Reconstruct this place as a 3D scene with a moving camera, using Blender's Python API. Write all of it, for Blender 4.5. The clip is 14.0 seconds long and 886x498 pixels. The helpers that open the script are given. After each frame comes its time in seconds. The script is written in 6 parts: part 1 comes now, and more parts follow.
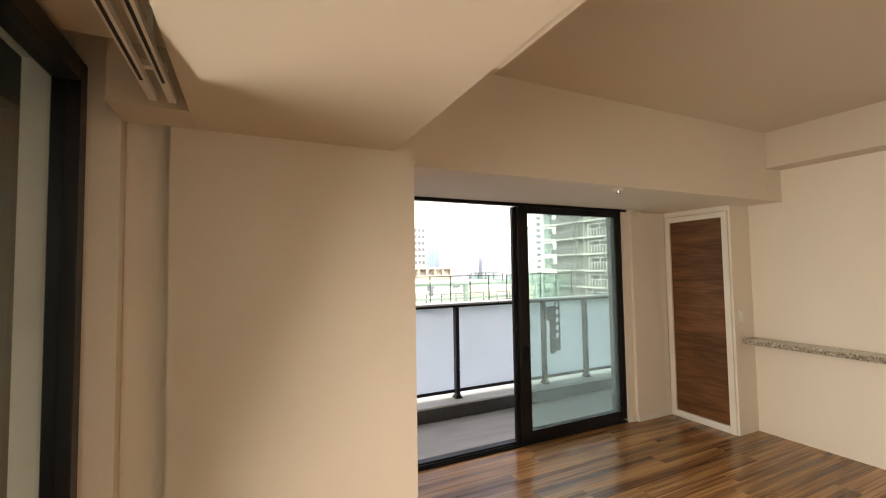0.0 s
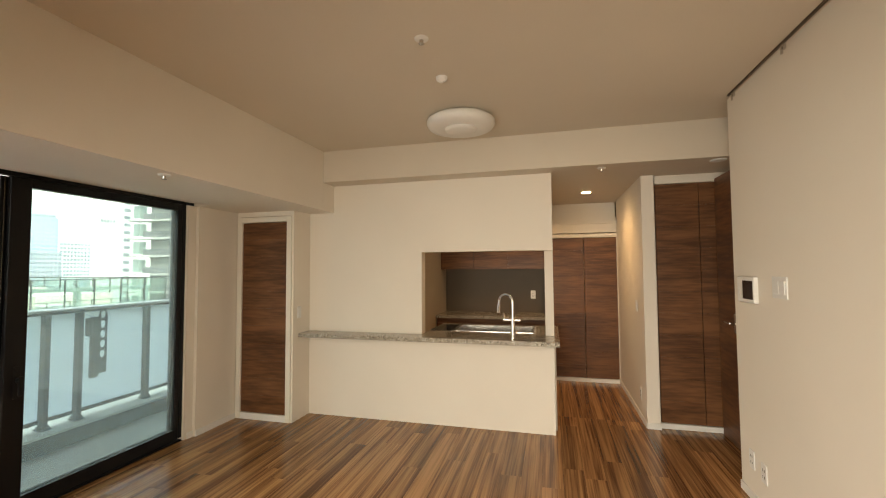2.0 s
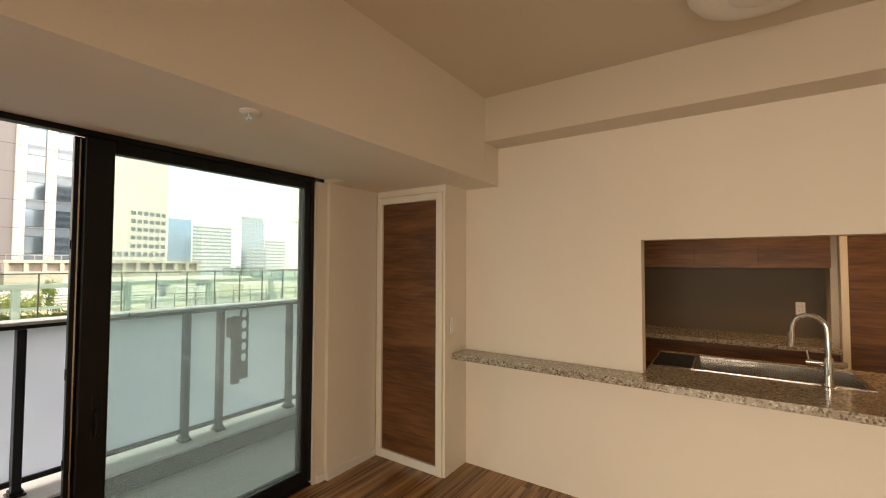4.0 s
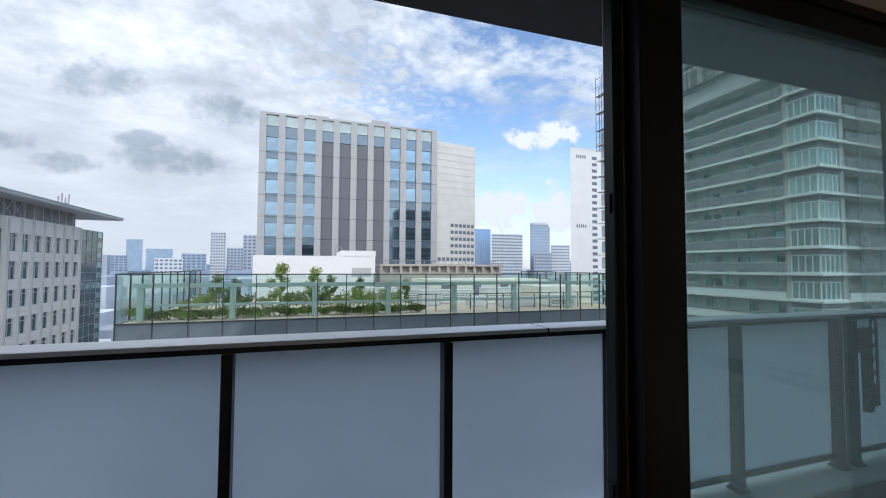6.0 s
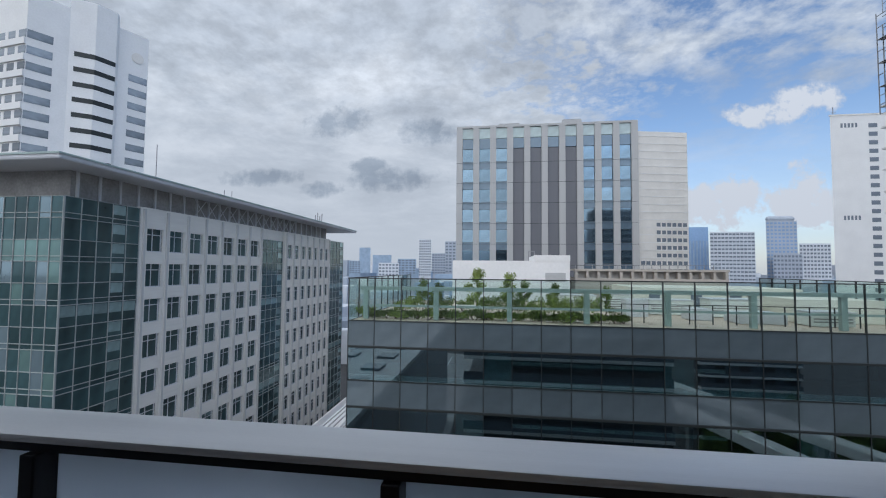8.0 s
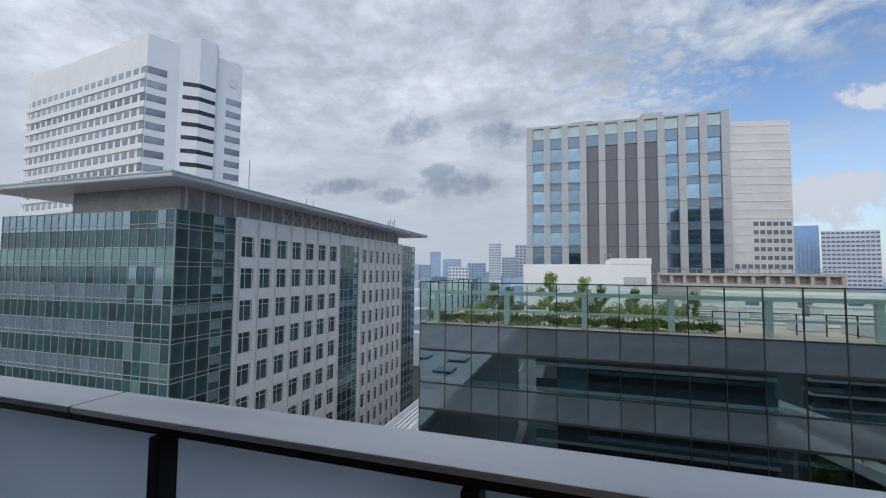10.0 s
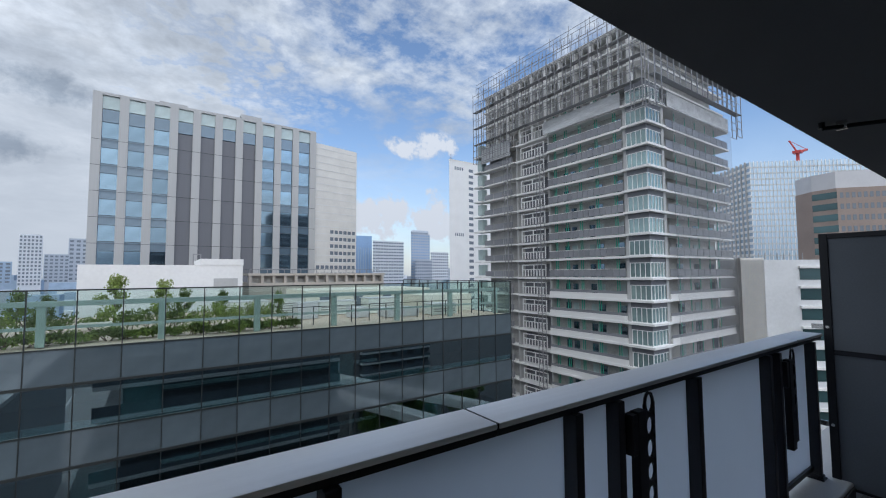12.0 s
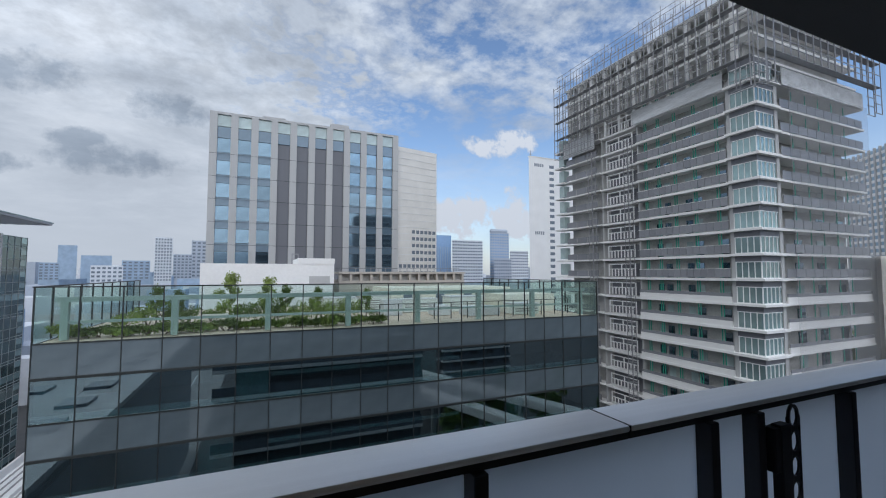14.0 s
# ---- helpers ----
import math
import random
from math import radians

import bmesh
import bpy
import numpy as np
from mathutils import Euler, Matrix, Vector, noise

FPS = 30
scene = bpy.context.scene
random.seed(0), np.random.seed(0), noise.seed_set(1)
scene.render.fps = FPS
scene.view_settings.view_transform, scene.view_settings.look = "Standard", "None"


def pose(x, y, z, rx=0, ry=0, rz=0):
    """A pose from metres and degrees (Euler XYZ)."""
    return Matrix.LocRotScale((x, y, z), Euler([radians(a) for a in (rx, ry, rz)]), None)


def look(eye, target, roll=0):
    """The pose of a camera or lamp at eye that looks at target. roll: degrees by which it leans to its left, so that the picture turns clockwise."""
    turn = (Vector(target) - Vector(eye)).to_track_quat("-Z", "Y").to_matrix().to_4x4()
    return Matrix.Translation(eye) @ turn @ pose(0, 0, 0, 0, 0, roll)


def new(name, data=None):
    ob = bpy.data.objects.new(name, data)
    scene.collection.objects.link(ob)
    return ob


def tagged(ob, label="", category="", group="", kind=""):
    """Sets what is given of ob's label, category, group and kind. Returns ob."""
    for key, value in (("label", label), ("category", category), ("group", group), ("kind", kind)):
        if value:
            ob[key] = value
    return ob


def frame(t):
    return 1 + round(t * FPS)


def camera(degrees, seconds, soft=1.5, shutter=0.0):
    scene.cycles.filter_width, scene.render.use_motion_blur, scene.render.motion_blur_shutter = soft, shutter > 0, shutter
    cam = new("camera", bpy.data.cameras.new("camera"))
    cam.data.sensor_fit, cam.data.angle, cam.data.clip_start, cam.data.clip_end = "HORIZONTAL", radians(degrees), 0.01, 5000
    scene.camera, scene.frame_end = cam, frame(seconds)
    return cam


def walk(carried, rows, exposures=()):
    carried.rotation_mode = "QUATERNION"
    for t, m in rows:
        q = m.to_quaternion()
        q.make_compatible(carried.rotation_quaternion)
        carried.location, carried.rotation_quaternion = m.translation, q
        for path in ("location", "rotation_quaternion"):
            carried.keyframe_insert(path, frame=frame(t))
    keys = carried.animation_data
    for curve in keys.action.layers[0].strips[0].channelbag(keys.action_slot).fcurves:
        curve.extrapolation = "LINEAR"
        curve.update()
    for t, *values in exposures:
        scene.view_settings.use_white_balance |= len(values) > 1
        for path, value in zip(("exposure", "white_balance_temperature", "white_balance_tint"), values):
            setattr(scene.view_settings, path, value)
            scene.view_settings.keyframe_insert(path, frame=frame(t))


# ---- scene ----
cam = camera(93.8, 14.0, soft=1.1)
PATH = [
    (0, (-0.195, -3.111, 1.586), (0.654, -1.303, 1.682), -0.9),
    (0.5, (-0.11, -3.062, 1.62), (1.259, -1.606, 1.694), -0.7),
    (1, (-0.046, -3.133, 1.581), (1.641, -2.062, 1.669), -0.6),
    (1.5, (0.038, -3.24, 1.563), (1.895, -2.503, 1.657), -0.5),
    (2, (0.196, -3.281, 1.543), (2.129, -2.779, 1.637), -0.4),
    (2.2, (0.319, -3.287, 1.537), (2.265, -2.832, 1.626), -0.5),
    (4.3, (1.466, -2.185, 1.568), (2.97, -0.869, 1.636), 0.1),
    (4.5, (1.495, -2.006, 1.582), (2.878, -0.563, 1.649), 0.0),
    (5, (1.453, -1.568, 1.545), (2.53, 0.116, 1.624), 0.0),
    (5.5, (1.422, -1.121, 1.523), (2.241, 0.702, 1.606), 0.2),
    (6, (1.394, -0.649, 1.507), (2.014, 1.25, 1.592), 0.3),
    (6.5, (1.415, -0.247, 1.589), (1.868, 1.699, 1.675), 0.5),
    (7, (1.469, 0.106, 1.614), (1.739, 2.086, 1.702), 0.3),
    (7.5, (1.461, 0.295, 1.651), (1.486, 2.293, 1.742), 0.4),
    (8, (1.331, 0.384, 1.636), (1.054, 2.362, 1.733), 0.5),
    (8.2, (1.285, 0.39, 1.636), (0.881, 2.346, 1.734), 0.4),
    (10.3, (1.33, 0.373, 1.646), (0.726, 2.276, 1.759), 0.5),
    (10.5, (1.38, 0.387, 1.644), (1.012, 2.35, 1.761), 0.4),
    (11, (1.524, 0.373, 1.665), (1.786, 2.353, 1.785), 0.2),
    (11.5, (1.596, 0.296, 1.694), (2.375, 2.134, 1.813), -0.1),
    (12, (1.689, 0.273, 1.689), (2.817, 1.92, 1.808), -0.3),
    (12.5, (1.715, 0.264, 1.685), (3.026, 1.77, 1.804), -0.5),
    (13, (1.665, 0.291, 1.687), (2.958, 1.812, 1.802), -0.2),
    (13.5, (1.579, 0.308, 1.69), (2.668, 1.982, 1.806), -0.1),
    (14, (1.499, 0.3, 1.695), (2.297, 2.131, 1.81), -0.0),
]
EXPOSURE = [(0, 2.75, 8100, 14), (0.5, 2.75, 8500, 14), (1.0, 2.62, 11000, 15), (1.5, 2.68, 11200, 15), (2.0, 2.85, 7900, 10), (3.0, 2.7, 8500, 13), (4.3, 2.47, 9400, 18), (5.0, 2.3, 8300, 17), (5.5, 1.65, 6700, 12), (6.0, 0.92, 6000, 10), (6.5, 0.58, 6000, 10), (8.0, 0.42, 5950, 10), (11.5, 0.40, 5950, 10), (12.5, 0.72, 5950, 10), (13.0, 0.74, 5950, 10), (14, 0.45, 5950, 10)]
walk(cam, [(t, look(eye, target, roll)) for t, eye, target, roll in PATH], EXPOSURE)

# ---------------------------------------------------------------- world, sun, lamps
SUN_EL, SUN_AZ = 50.0, 188.0          # degrees; azimuth from +y, positive towards +x
world = bpy.data.worlds.new("sky")
scene.world = world
world.use_nodes = True


def build_sky():
    nt = world.node_tree
    nt.nodes.clear()
    N, L = nt.nodes.new, nt.links.new
    out, bg = N("ShaderNodeOutputWorld"), N("ShaderNodeBackground")
    sky = N("ShaderNodeTexSky")
    sky.sky_type, sky.sun_disc = "NISHITA", False
    sky.sun_elevation, sky.sun_rotation = radians(SUN_EL), radians(SUN_AZ)
    sky.air_density, sky.dust_density = 1.0, 0.6
    co = N("ShaderNodeTexCoord")
    sep = N("ShaderNodeSeparateXYZ")
    L(co.outputs["Generated"], sep.inputs[0])

    def math_node(op, a, b=None, clamp=False):
        n = N("ShaderNodeMath")
        n.operation, n.use_clamp = op, clamp
        for i, v in enumerate((a, b)):
            if v is None:
                continue
            if isinstance(v, (int, float)):
                n.inputs[i].default_value = v
            else:
                L(v, n.inputs[i])
        return n.outputs[0]

    # flatten the dome onto a cloud layer
    zz = math_node("ADD", math_node("MAXIMUM", sep.outputs[2], 0.0), 0.20)
    u = math_node("DIVIDE", sep.outputs[0], zz)
    v = math_node("DIVIDE", sep.outputs[1], zz)
    comb = N("ShaderNodeCombineXYZ")
    L(u, comb.inputs[0]), L(v, comb.inputs[1])

    def fbm(scale, detail, rough, dist, offset):
        m = N("ShaderNodeMapping")
        m.inputs["Location"].default_value = offset
        n = N("ShaderNodeTexNoise")
        n.inputs["Scale"].default_value, n.inputs["Detail"].default_value = scale, detail
        n.inputs["Roughness"].default_value, n.inputs["Distortion"].default_value = rough, dist
        L(comb.outputs[0], m.inputs[0]), L(m.outputs[0], n.inputs[0])
        return n.outputs[0]

    def ramp(fac, stops):
        r = N("ShaderNodeValToRGB")
        el = r.color_ramp.elements
        while len(el) < len(stops):
            el.new(0.5)
        for e, (p, c) in zip(el, stops):
            e.position, e.color = p, (c, c, c, 1) if isinstance(c, (int, float)) else (*c, 1)
        L(fac, r.inputs[0])
        return r.outputs[0]

    big = fbm(0.55, 3, 0.5, 0.2, (3.1, 1.7, 0))
    mid = fbm(2.4, 9, 0.62, 0.25, (0.7, 2.5, 0))
    fine = fbm(9.0, 6, 0.62, 0.1, (5.0, 0.3, 0))
    # the cover is closed towards -x and breaks up towards +x
    lean = math_node("MULTIPLY", u, -0.06)
    cover = math_node("ADD", math_node("ADD", math_node("MULTIPLY", big, 0.45), math_node("MULTIPLY", mid, 0.55)),
                      math_node("ADD", lean, math_node("MULTIPLY", fine, 0.28)))
    # the closed cover has a ragged edge a little to the right of the balcony door
    edge = math_node("ADD", sep.outputs[0], math_node("MULTIPLY", math_node("SUBTRACT", mid, 0.5), 0.9))
    edge = math_node("ADD", edge, math_node("MULTIPLY", math_node("SUBTRACT", fine, 0.5), 0.8))
    closed = ramp(edge, [(0.02, 1.0), (0.20, 0.0)])
    low = ramp(sep.outputs[2], [(0.05, 0.17), (0.30, 0.0)])
    mask = math_node("MAXIMUM", closed, ramp(math_node("ADD", cover, low), [(0.60, 0.0), (0.66, 0.6), (0.73, 1.0)]))
    # single clouds ahead, on the plane one unit before the balcony: centre, half width, half height
    yy = math_node("MAXIMUM", sep.outputs[1], 0.05)
    pu, pw = math_node("DIVIDE", sep.outputs[0], yy), math_node("DIVIDE", sep.outputs[2], yy)
    plane = N("ShaderNodeCombineXYZ")
    L(pu, plane.inputs[0]), L(pw, plane.inputs[1])
    rag = N("ShaderNodeTexNoise")
    rag.inputs["Scale"].default_value, rag.inputs["Detail"].default_value, rag.inputs["Roughness"].default_value = 13.0, 8, 0.62
    L(plane.outputs[0], rag.inputs[0])
    ragged = math_node("MULTIPLY", math_node("SUBTRACT", rag.outputs[0], 0.5), 4.6)

    def clouds(places, soft):
        total = None
        for cu, cw, su, sw in places:
            a = math_node("POWER", math_node("DIVIDE", math_node("ABSOLUTE", math_node("SUBTRACT", pu, cu)), su), 2.0)
            b = math_node("POWER", math_node("DIVIDE", math_node("ABSOLUTE", math_node("SUBTRACT", pw, cw)), sw), 2.0)
            m = math_node("SUBTRACT", math_node("ADD", 1.0, ragged), math_node("ADD", a, b))
            total = m if total is None else math_node("MAXIMUM", total, m)
        return ramp(total, [(0.0, 0.0), (soft, 1.0)])

    grey_bits = clouds(((-0.414, 0.378, 0.09, 0.044), (-0.18, 0.342, 0.10, 0.036), (-0.62, 0.235, 0.12, 0.028), (-0.27, 0.222, 0.13, 0.034), (-0.45, 0.20, 0.07, 0.024), (-0.33, 0.26, 0.06, 0.02)), 0.9)
    white_bits = clouds(((0.50, 0.145, 0.13, 0.066), (0.66, 0.16, 0.13, 0.07), (0.39, 0.14, 0.07, 0.05), (0.577, 0.35, 0.085, 0.035), (0.66, 0.375, 0.08, 0.045), (1.05, 0.30, 0.24, 0.11)), 0.7)
    # clear sky between the broken cover and the low heaps
    jag = math_node("MULTIPLY", math_node("SUBTRACT", rag.outputs[0], 0.5), 0.22)
    clear = math_node("MULTIPLY", ramp(math_node("ADD", pu, jag), [(0.27, 0.0), (0.36, 1.0)]), ramp(math_node("ADD", pw, jag), [(0.38, 1.0), (0.50, 0.0)]))
    mask = math_node("MULTIPLY", mask, math_node("SUBTRACT", 1.0, math_node("MULTIPLY", clear, 0.66)))
    mask = math_node("MAXIMUM", mask, white_bits)
    shade = ramp(fbm(1.5, 8, 0.62, 0.2, (7.7, 4.1, 0)), [(0.37, (0.58, 0.61, 0.65)), (0.48, (0.80, 0.83, 0.86)), (0.62, (1.16, 1.16, 1.15))])
    cloud = N("ShaderNodeMixRGB")
    cloud.blend_type = "MULTIPLY"
    cloud.inputs[0].default_value = 1.0
    cloud.inputs[1].default_value = (CLOUD * 0.97, CLOUD * 1.0, CLOUD * 1.04, 1)
    # an overcast sky grows brighter towards the zenith
    rise = math_node("MULTIPLY_ADD", math_node("MAXIMUM", sep.outputs[2], 0.0), 0.22)
    rise.node.inputs[2].default_value = 0.52
    lit = N("ShaderNodeMixRGB")
    lit.blend_type = "MULTIPLY"
    lit.inputs[0].default_value = 1.0
    calm = N("ShaderNodeMixRGB")
    calm.inputs[2].default_value = (0.92, 0.94, 0.96, 1)
    L(ramp(sep.outputs[2], [(0.06, 0.95), (0.34, 0.15)]), calm.inputs[0])
    # small dark cloudlets drift below the cover
    bits = N("ShaderNodeMixRGB")
    bits.blend_type = "MULTIPLY"
    bits.inputs[2].default_value = (0.54, 0.59, 0.65, 1)
    L(math_node("MULTIPLY", grey_bits, 0.8), bits.inputs[0])
    cells = N("ShaderNodeMixRGB")
    cells.blend_type = "MULTIPLY"
    L(ramp(sep.outputs[2], [(0.22, 0.0), (0.42, 1.0)]), cells.inputs[0])
    L(shade, cells.inputs[1]), L(ramp(fine, [(0.38, 0.84), (0.60, 1.10)]), cells.inputs[2])
    L(cells.outputs[0], calm.inputs[1])
    heap = N("ShaderNodeMixRGB")
    heap.inputs[2].default_value = (1.06, 1.06, 1.07, 1)
    L(white_bits, heap.inputs[0]), L(calm.outputs[0], heap.inputs[1])
    L(heap.outputs[0], bits.inputs[1])
    L(bits.outputs[0], lit.inputs[1]), L(rise, lit.inputs[2])
    L(lit.outputs[0], cloud.inputs[2])
    skymul = N("ShaderNodeMixRGB")
    skymul.blend_type = "MULTIPLY"
    skymul.inputs[0].default_value = 1.0
    skymul.inputs[2].default_value = (SKY, SKY, SKY, 1)
    L(sky.outputs[0], skymul.inputs[1])
    # thin haze near the horizon
    haze = ramp(sep.outputs[2], [(0.0, 0.75), (0.10, 0.45), (0.30, 0.0)])
    m1 = math_node("MAXIMUM", mask, haze)
    mix = N("ShaderNodeMixRGB")
    L(m1, mix.inputs[0]), L(skymul.outputs[0], mix.inputs[1]), L(cloud.outputs[0], mix.inputs[2])
    L(mix.outputs[0], bg.inputs["Color"])
    bg.inputs["Strength"].default_value = 1.0
    L(bg.outputs[0], out.inputs[0])


SKY, CLOUD, HALL_WATTS = 0.11, 0.82, 5.5
build_sky()
sun_data = bpy.data.lights.new("sun", "SUN")
sun_data.energy, sun_data.angle, sun_data.color = 1.4, radians(95), (1.0, 0.96, 0.9)
sun = new("sun", sun_data)
az, el = radians(SUN_AZ), radians(SUN_EL)
sun.matrix_world = look((0, 0, 60), (-math.sin(az) * math.cos(el), -math.cos(az) * math.cos(el), 60 - math.sin(el)))

# daylight of the side window, in its opening
side_data = bpy.data.lights.new("side_window_daylight", "AREA")
side_data.shape, side_data.size, side_data.size_y = "RECTANGLE", 1.9, 2.0
side_data.energy, side_data.color, side_data.spread = 10.5, (1.0, 0.99, 0.94), radians(122)
side_light = new("side_window_daylight", side_data)
side_light.matrix_world = look((-0.85, -2.60, 1.2), (2.0, -3.2, 0.2))

# ---------------------------------------------------------------- helpers of this scene


def mat(name, color, rough=0.6, metal=0.0, vary=0.12, scale=3.0, grain=40.0, bump=0.0, stretch=(1, 1, 1), spec=0.5, color2=None, random_tint=0.0, coat=0.0, span=0.14, shuffle=False):
    """A surface with variation at two scales and fine relief."""
    m = bpy.data.materials.new(name)
    m.use_nodes = True
    nt = m.node_tree
    N, L = nt.nodes.new, nt.links.new
    b = nt.nodes["Principled BSDF"]
    b.inputs["Metallic"].default_value = metal
    b.inputs["Specular IOR Level"].default_value = spec
    b.inputs["Coat Weight"].default_value = coat
    co, mp = N("ShaderNodeTexCoord"), N("ShaderNodeMapping")
    mp.inputs["Scale"].default_value = stretch
    L(co.outputs["Object"], mp.inputs[0])
    if shuffle:
        # each piece is cut from another place of the grain
        who, far = N("ShaderNodeObjectInfo"), N("ShaderNodeMath")
        far.operation = "MULTIPLY"
        far.inputs[1].default_value = 57.0
        L(who.outputs["Random"], far.inputs[0]), L(far.outputs[0], mp.inputs["Location"])
    n1, n2 = N("ShaderNodeTexNoise"), N("ShaderNodeTexNoise")
    n1.inputs["Scale"].default_value, n1.inputs["Detail"].default_value = scale, 4
    n2.inputs["Scale"].default_value, n2.inputs["Detail"].default_value = grain, 3
    L(mp.outputs[0], n1.inputs[0]), L(mp.outputs[0], n2.inputs[0])
    add = N("ShaderNodeMath")
    add.operation = "MULTIPLY_ADD"
    L(n1.outputs[0], add.inputs[0])
    add.inputs[1].default_value = 0.6
    half = N("ShaderNodeMath")
    half.operation = "MULTIPLY"
    half.inputs[1].default_value = 0.4
    L(n2.outputs[0], half.inputs[0]), L(half.outputs[0], add.inputs[2])
    r = N("ShaderNodeValToRGB")
    lo = color2 or tuple(c * (1 - vary) for c in color)
    hi = color if color2 else tuple(min(1, c * (1 + vary)) for c in color)
    r.color_ramp.elements[0].position, r.color_ramp.elements[0].color = 0.5 - span, (*lo, 1)
    r.color_ramp.elements[1].position, r.color_ramp.elements[1].color = 0.5 + span, (*hi, 1)
    L(add.outputs[0], r.inputs[0])
    col = r.outputs[0]
    if random_tint:
        info, hsv, ma = N("ShaderNodeObjectInfo"), N("ShaderNodeHueSaturation"), N("ShaderNodeMapRange")
        ma.inputs["To Min"].default_value, ma.inputs["To Max"].default_value = 1 - random_tint, 1 + random_tint
        L(info.outputs["Random"], ma.inputs[0]), L(ma.outputs[0], hsv.inputs["Value"]), L(col, hsv.inputs["Color"])
        col = hsv.outputs[0]
    L(col, b.inputs["Base Color"])
    rr = N("ShaderNodeMapRange")
    rr.inputs["To Min"].default_value, rr.inputs["To Max"].default_value = max(0.0, rough * 0.85), min(1, rough * 1.15)
    L(n1.outputs[0], rr.inputs[0]), L(rr.outputs[0], b.inputs["Roughness"])
    if bump:
        bp = N("ShaderNodeBump")
        bp.inputs["Strength"].default_value, bp.inputs["Distance"].default_value = bump, 0.004
        L(n2.outputs[0], bp.inputs["Height"]), L(bp.outputs[0], b.inputs["Normal"])
    return m


def glass_mat(name, tint, rough=0.0, gloss=0.03, veil=0.0, sheen=(1, 1, 1)):
    """Clear sheet glass: tinted see-through with a mirror film by Fresnel."""
    m = bpy.data.materials.new(name)
    m.use_nodes = True
    nt = m.node_tree
    nt.nodes.remove(nt.nodes["Principled BSDF"])
    N, L = nt.nodes.new, nt.links.new
    t, g, lw, mx = N("ShaderNodeBsdfTransparent"), N("ShaderNodeBsdfGlossy"), N("ShaderNodeLayerWeight"), N("ShaderNodeMixShader")
    t.inputs[0].default_value = (*tint, 1)
    g.inputs[0].default_value = (*sheen, 1)
    g.inputs["Roughness"].default_value = rough
    pw, f = N("ShaderNodeMath"), N("ShaderNodeMath")
    pw.operation, f.operation = "POWER", "MULTIPLY_ADD"
    pw.inputs[1].default_value, f.inputs[1].default_value, f.inputs[2].default_value = 4.0, 0.55, gloss
    L(lw.outputs["Facing"], pw.inputs[0]), L(pw.outputs[0], f.inputs[0])
    L(f.outputs[0], mx.inputs[0]), L(t.outputs[0], mx.inputs[1]), L(g.outputs[0], mx.inputs[2])
    last = mx
    if veil:
        # a small share of pale green translucent shader is mixed in
        veil_bsdf, mv = N("ShaderNodeBsdfTranslucent"), N("ShaderNodeMixShader")
        veil_bsdf.inputs[0].default_value = (0.72, 0.86, 0.84, 1)
        mv.inputs[0].default_value = veil
        L(mx.outputs[0], mv.inputs[1]), L(veil_bsdf.outputs[0], mv.inputs[2])
        last = mv
    L(last.outputs[0], nt.nodes["Material Output"].inputs[0])
    return m


def frosted_mat(name, tint, rough=0.5):
    m = bpy.data.materials.new(name)
    m.use_nodes = True
    nt = m.node_tree
    nt.nodes.remove(nt.nodes["Principled BSDF"])
    N, L = nt.nodes.new, nt.links.new
    t, d, g, a, mx = (N("ShaderNodeBsdfTranslucent"), N("ShaderNodeBsdfRefraction"), N("ShaderNodeBsdfGlossy"), N("ShaderNodeMixShader"), N("ShaderNodeMixShader"))
    d.inputs["Roughness"].default_value, d.inputs["IOR"].default_value = 0.62, 1.2
    co, n, r = N("ShaderNodeTexCoord"), N("ShaderNodeTexNoise"), N("ShaderNodeValToRGB")
    n.inputs["Scale"].default_value = 2.5
    L(co.outputs["Object"], n.inputs[0]), L(n.outputs[0], r.inputs[0])
    r.color_ramp.elements[0].color = (*(c * 0.93 for c in tint), 1)
    r.color_ramp.elements[1].color = (*tint, 1)
    for s in (t, d):
        L(r.outputs[0], s.inputs[0])
    g.inputs["Roughness"].default_value = rough
    g.inputs[0].default_value = (0.9, 0.9, 0.9, 1)
    lw, f = N("ShaderNodeLayerWeight"), N("ShaderNodeMath")
    f.operation = "MULTIPLY_ADD"
    f.inputs[1].default_value, f.inputs[2].default_value = 0.10, 0.03
    L(lw.outputs["Facing"], f.inputs[0])
    a.inputs[0].default_value = 0.55
    L(t.outputs[0], a.inputs[1]), L(d.outputs[0], a.inputs[2])
    L(f.outputs[0], mx.inputs[0]), L(a.outputs[0], mx.inputs[1]), L(g.outputs[0], mx.inputs[2])
    L(mx.outputs[0], nt.nodes["Material Output"].inputs[0])
    return m


def glow_mat(name, color, strength):
    m = bpy.data.materials.new(name)
    m.use_nodes = True
    b = m.node_tree.nodes["Principled BSDF"]
    b.inputs["Base Color"].default_value = (*color, 1)
    b.inputs["Emission Color"].default_value = (*color, 1)
    b.inputs["Emission Strength"].default_value = strength
    return m


def box(bm, x0, x1, y0, y1, z0, z1, bevel=0.0):
    ret = bmesh.ops.create_cube(bm, size=1.0)
    bmesh.ops.scale(bm, vec=(x1 - x0, y1 - y0, z1 - z0), verts=ret["verts"])
    bmesh.ops.translate(bm, vec=((x0 + x1) / 2, (y0 + y1) / 2, (z0 + z1) / 2), verts=ret["verts"])
    if bevel:
        edges = list({e for v in ret["verts"] for e in v.link_edges})
        bmesh.ops.bevel(bm, geom=edges, offset=bevel, segments=2, affect="EDGES", profile=0.5)
    return bm


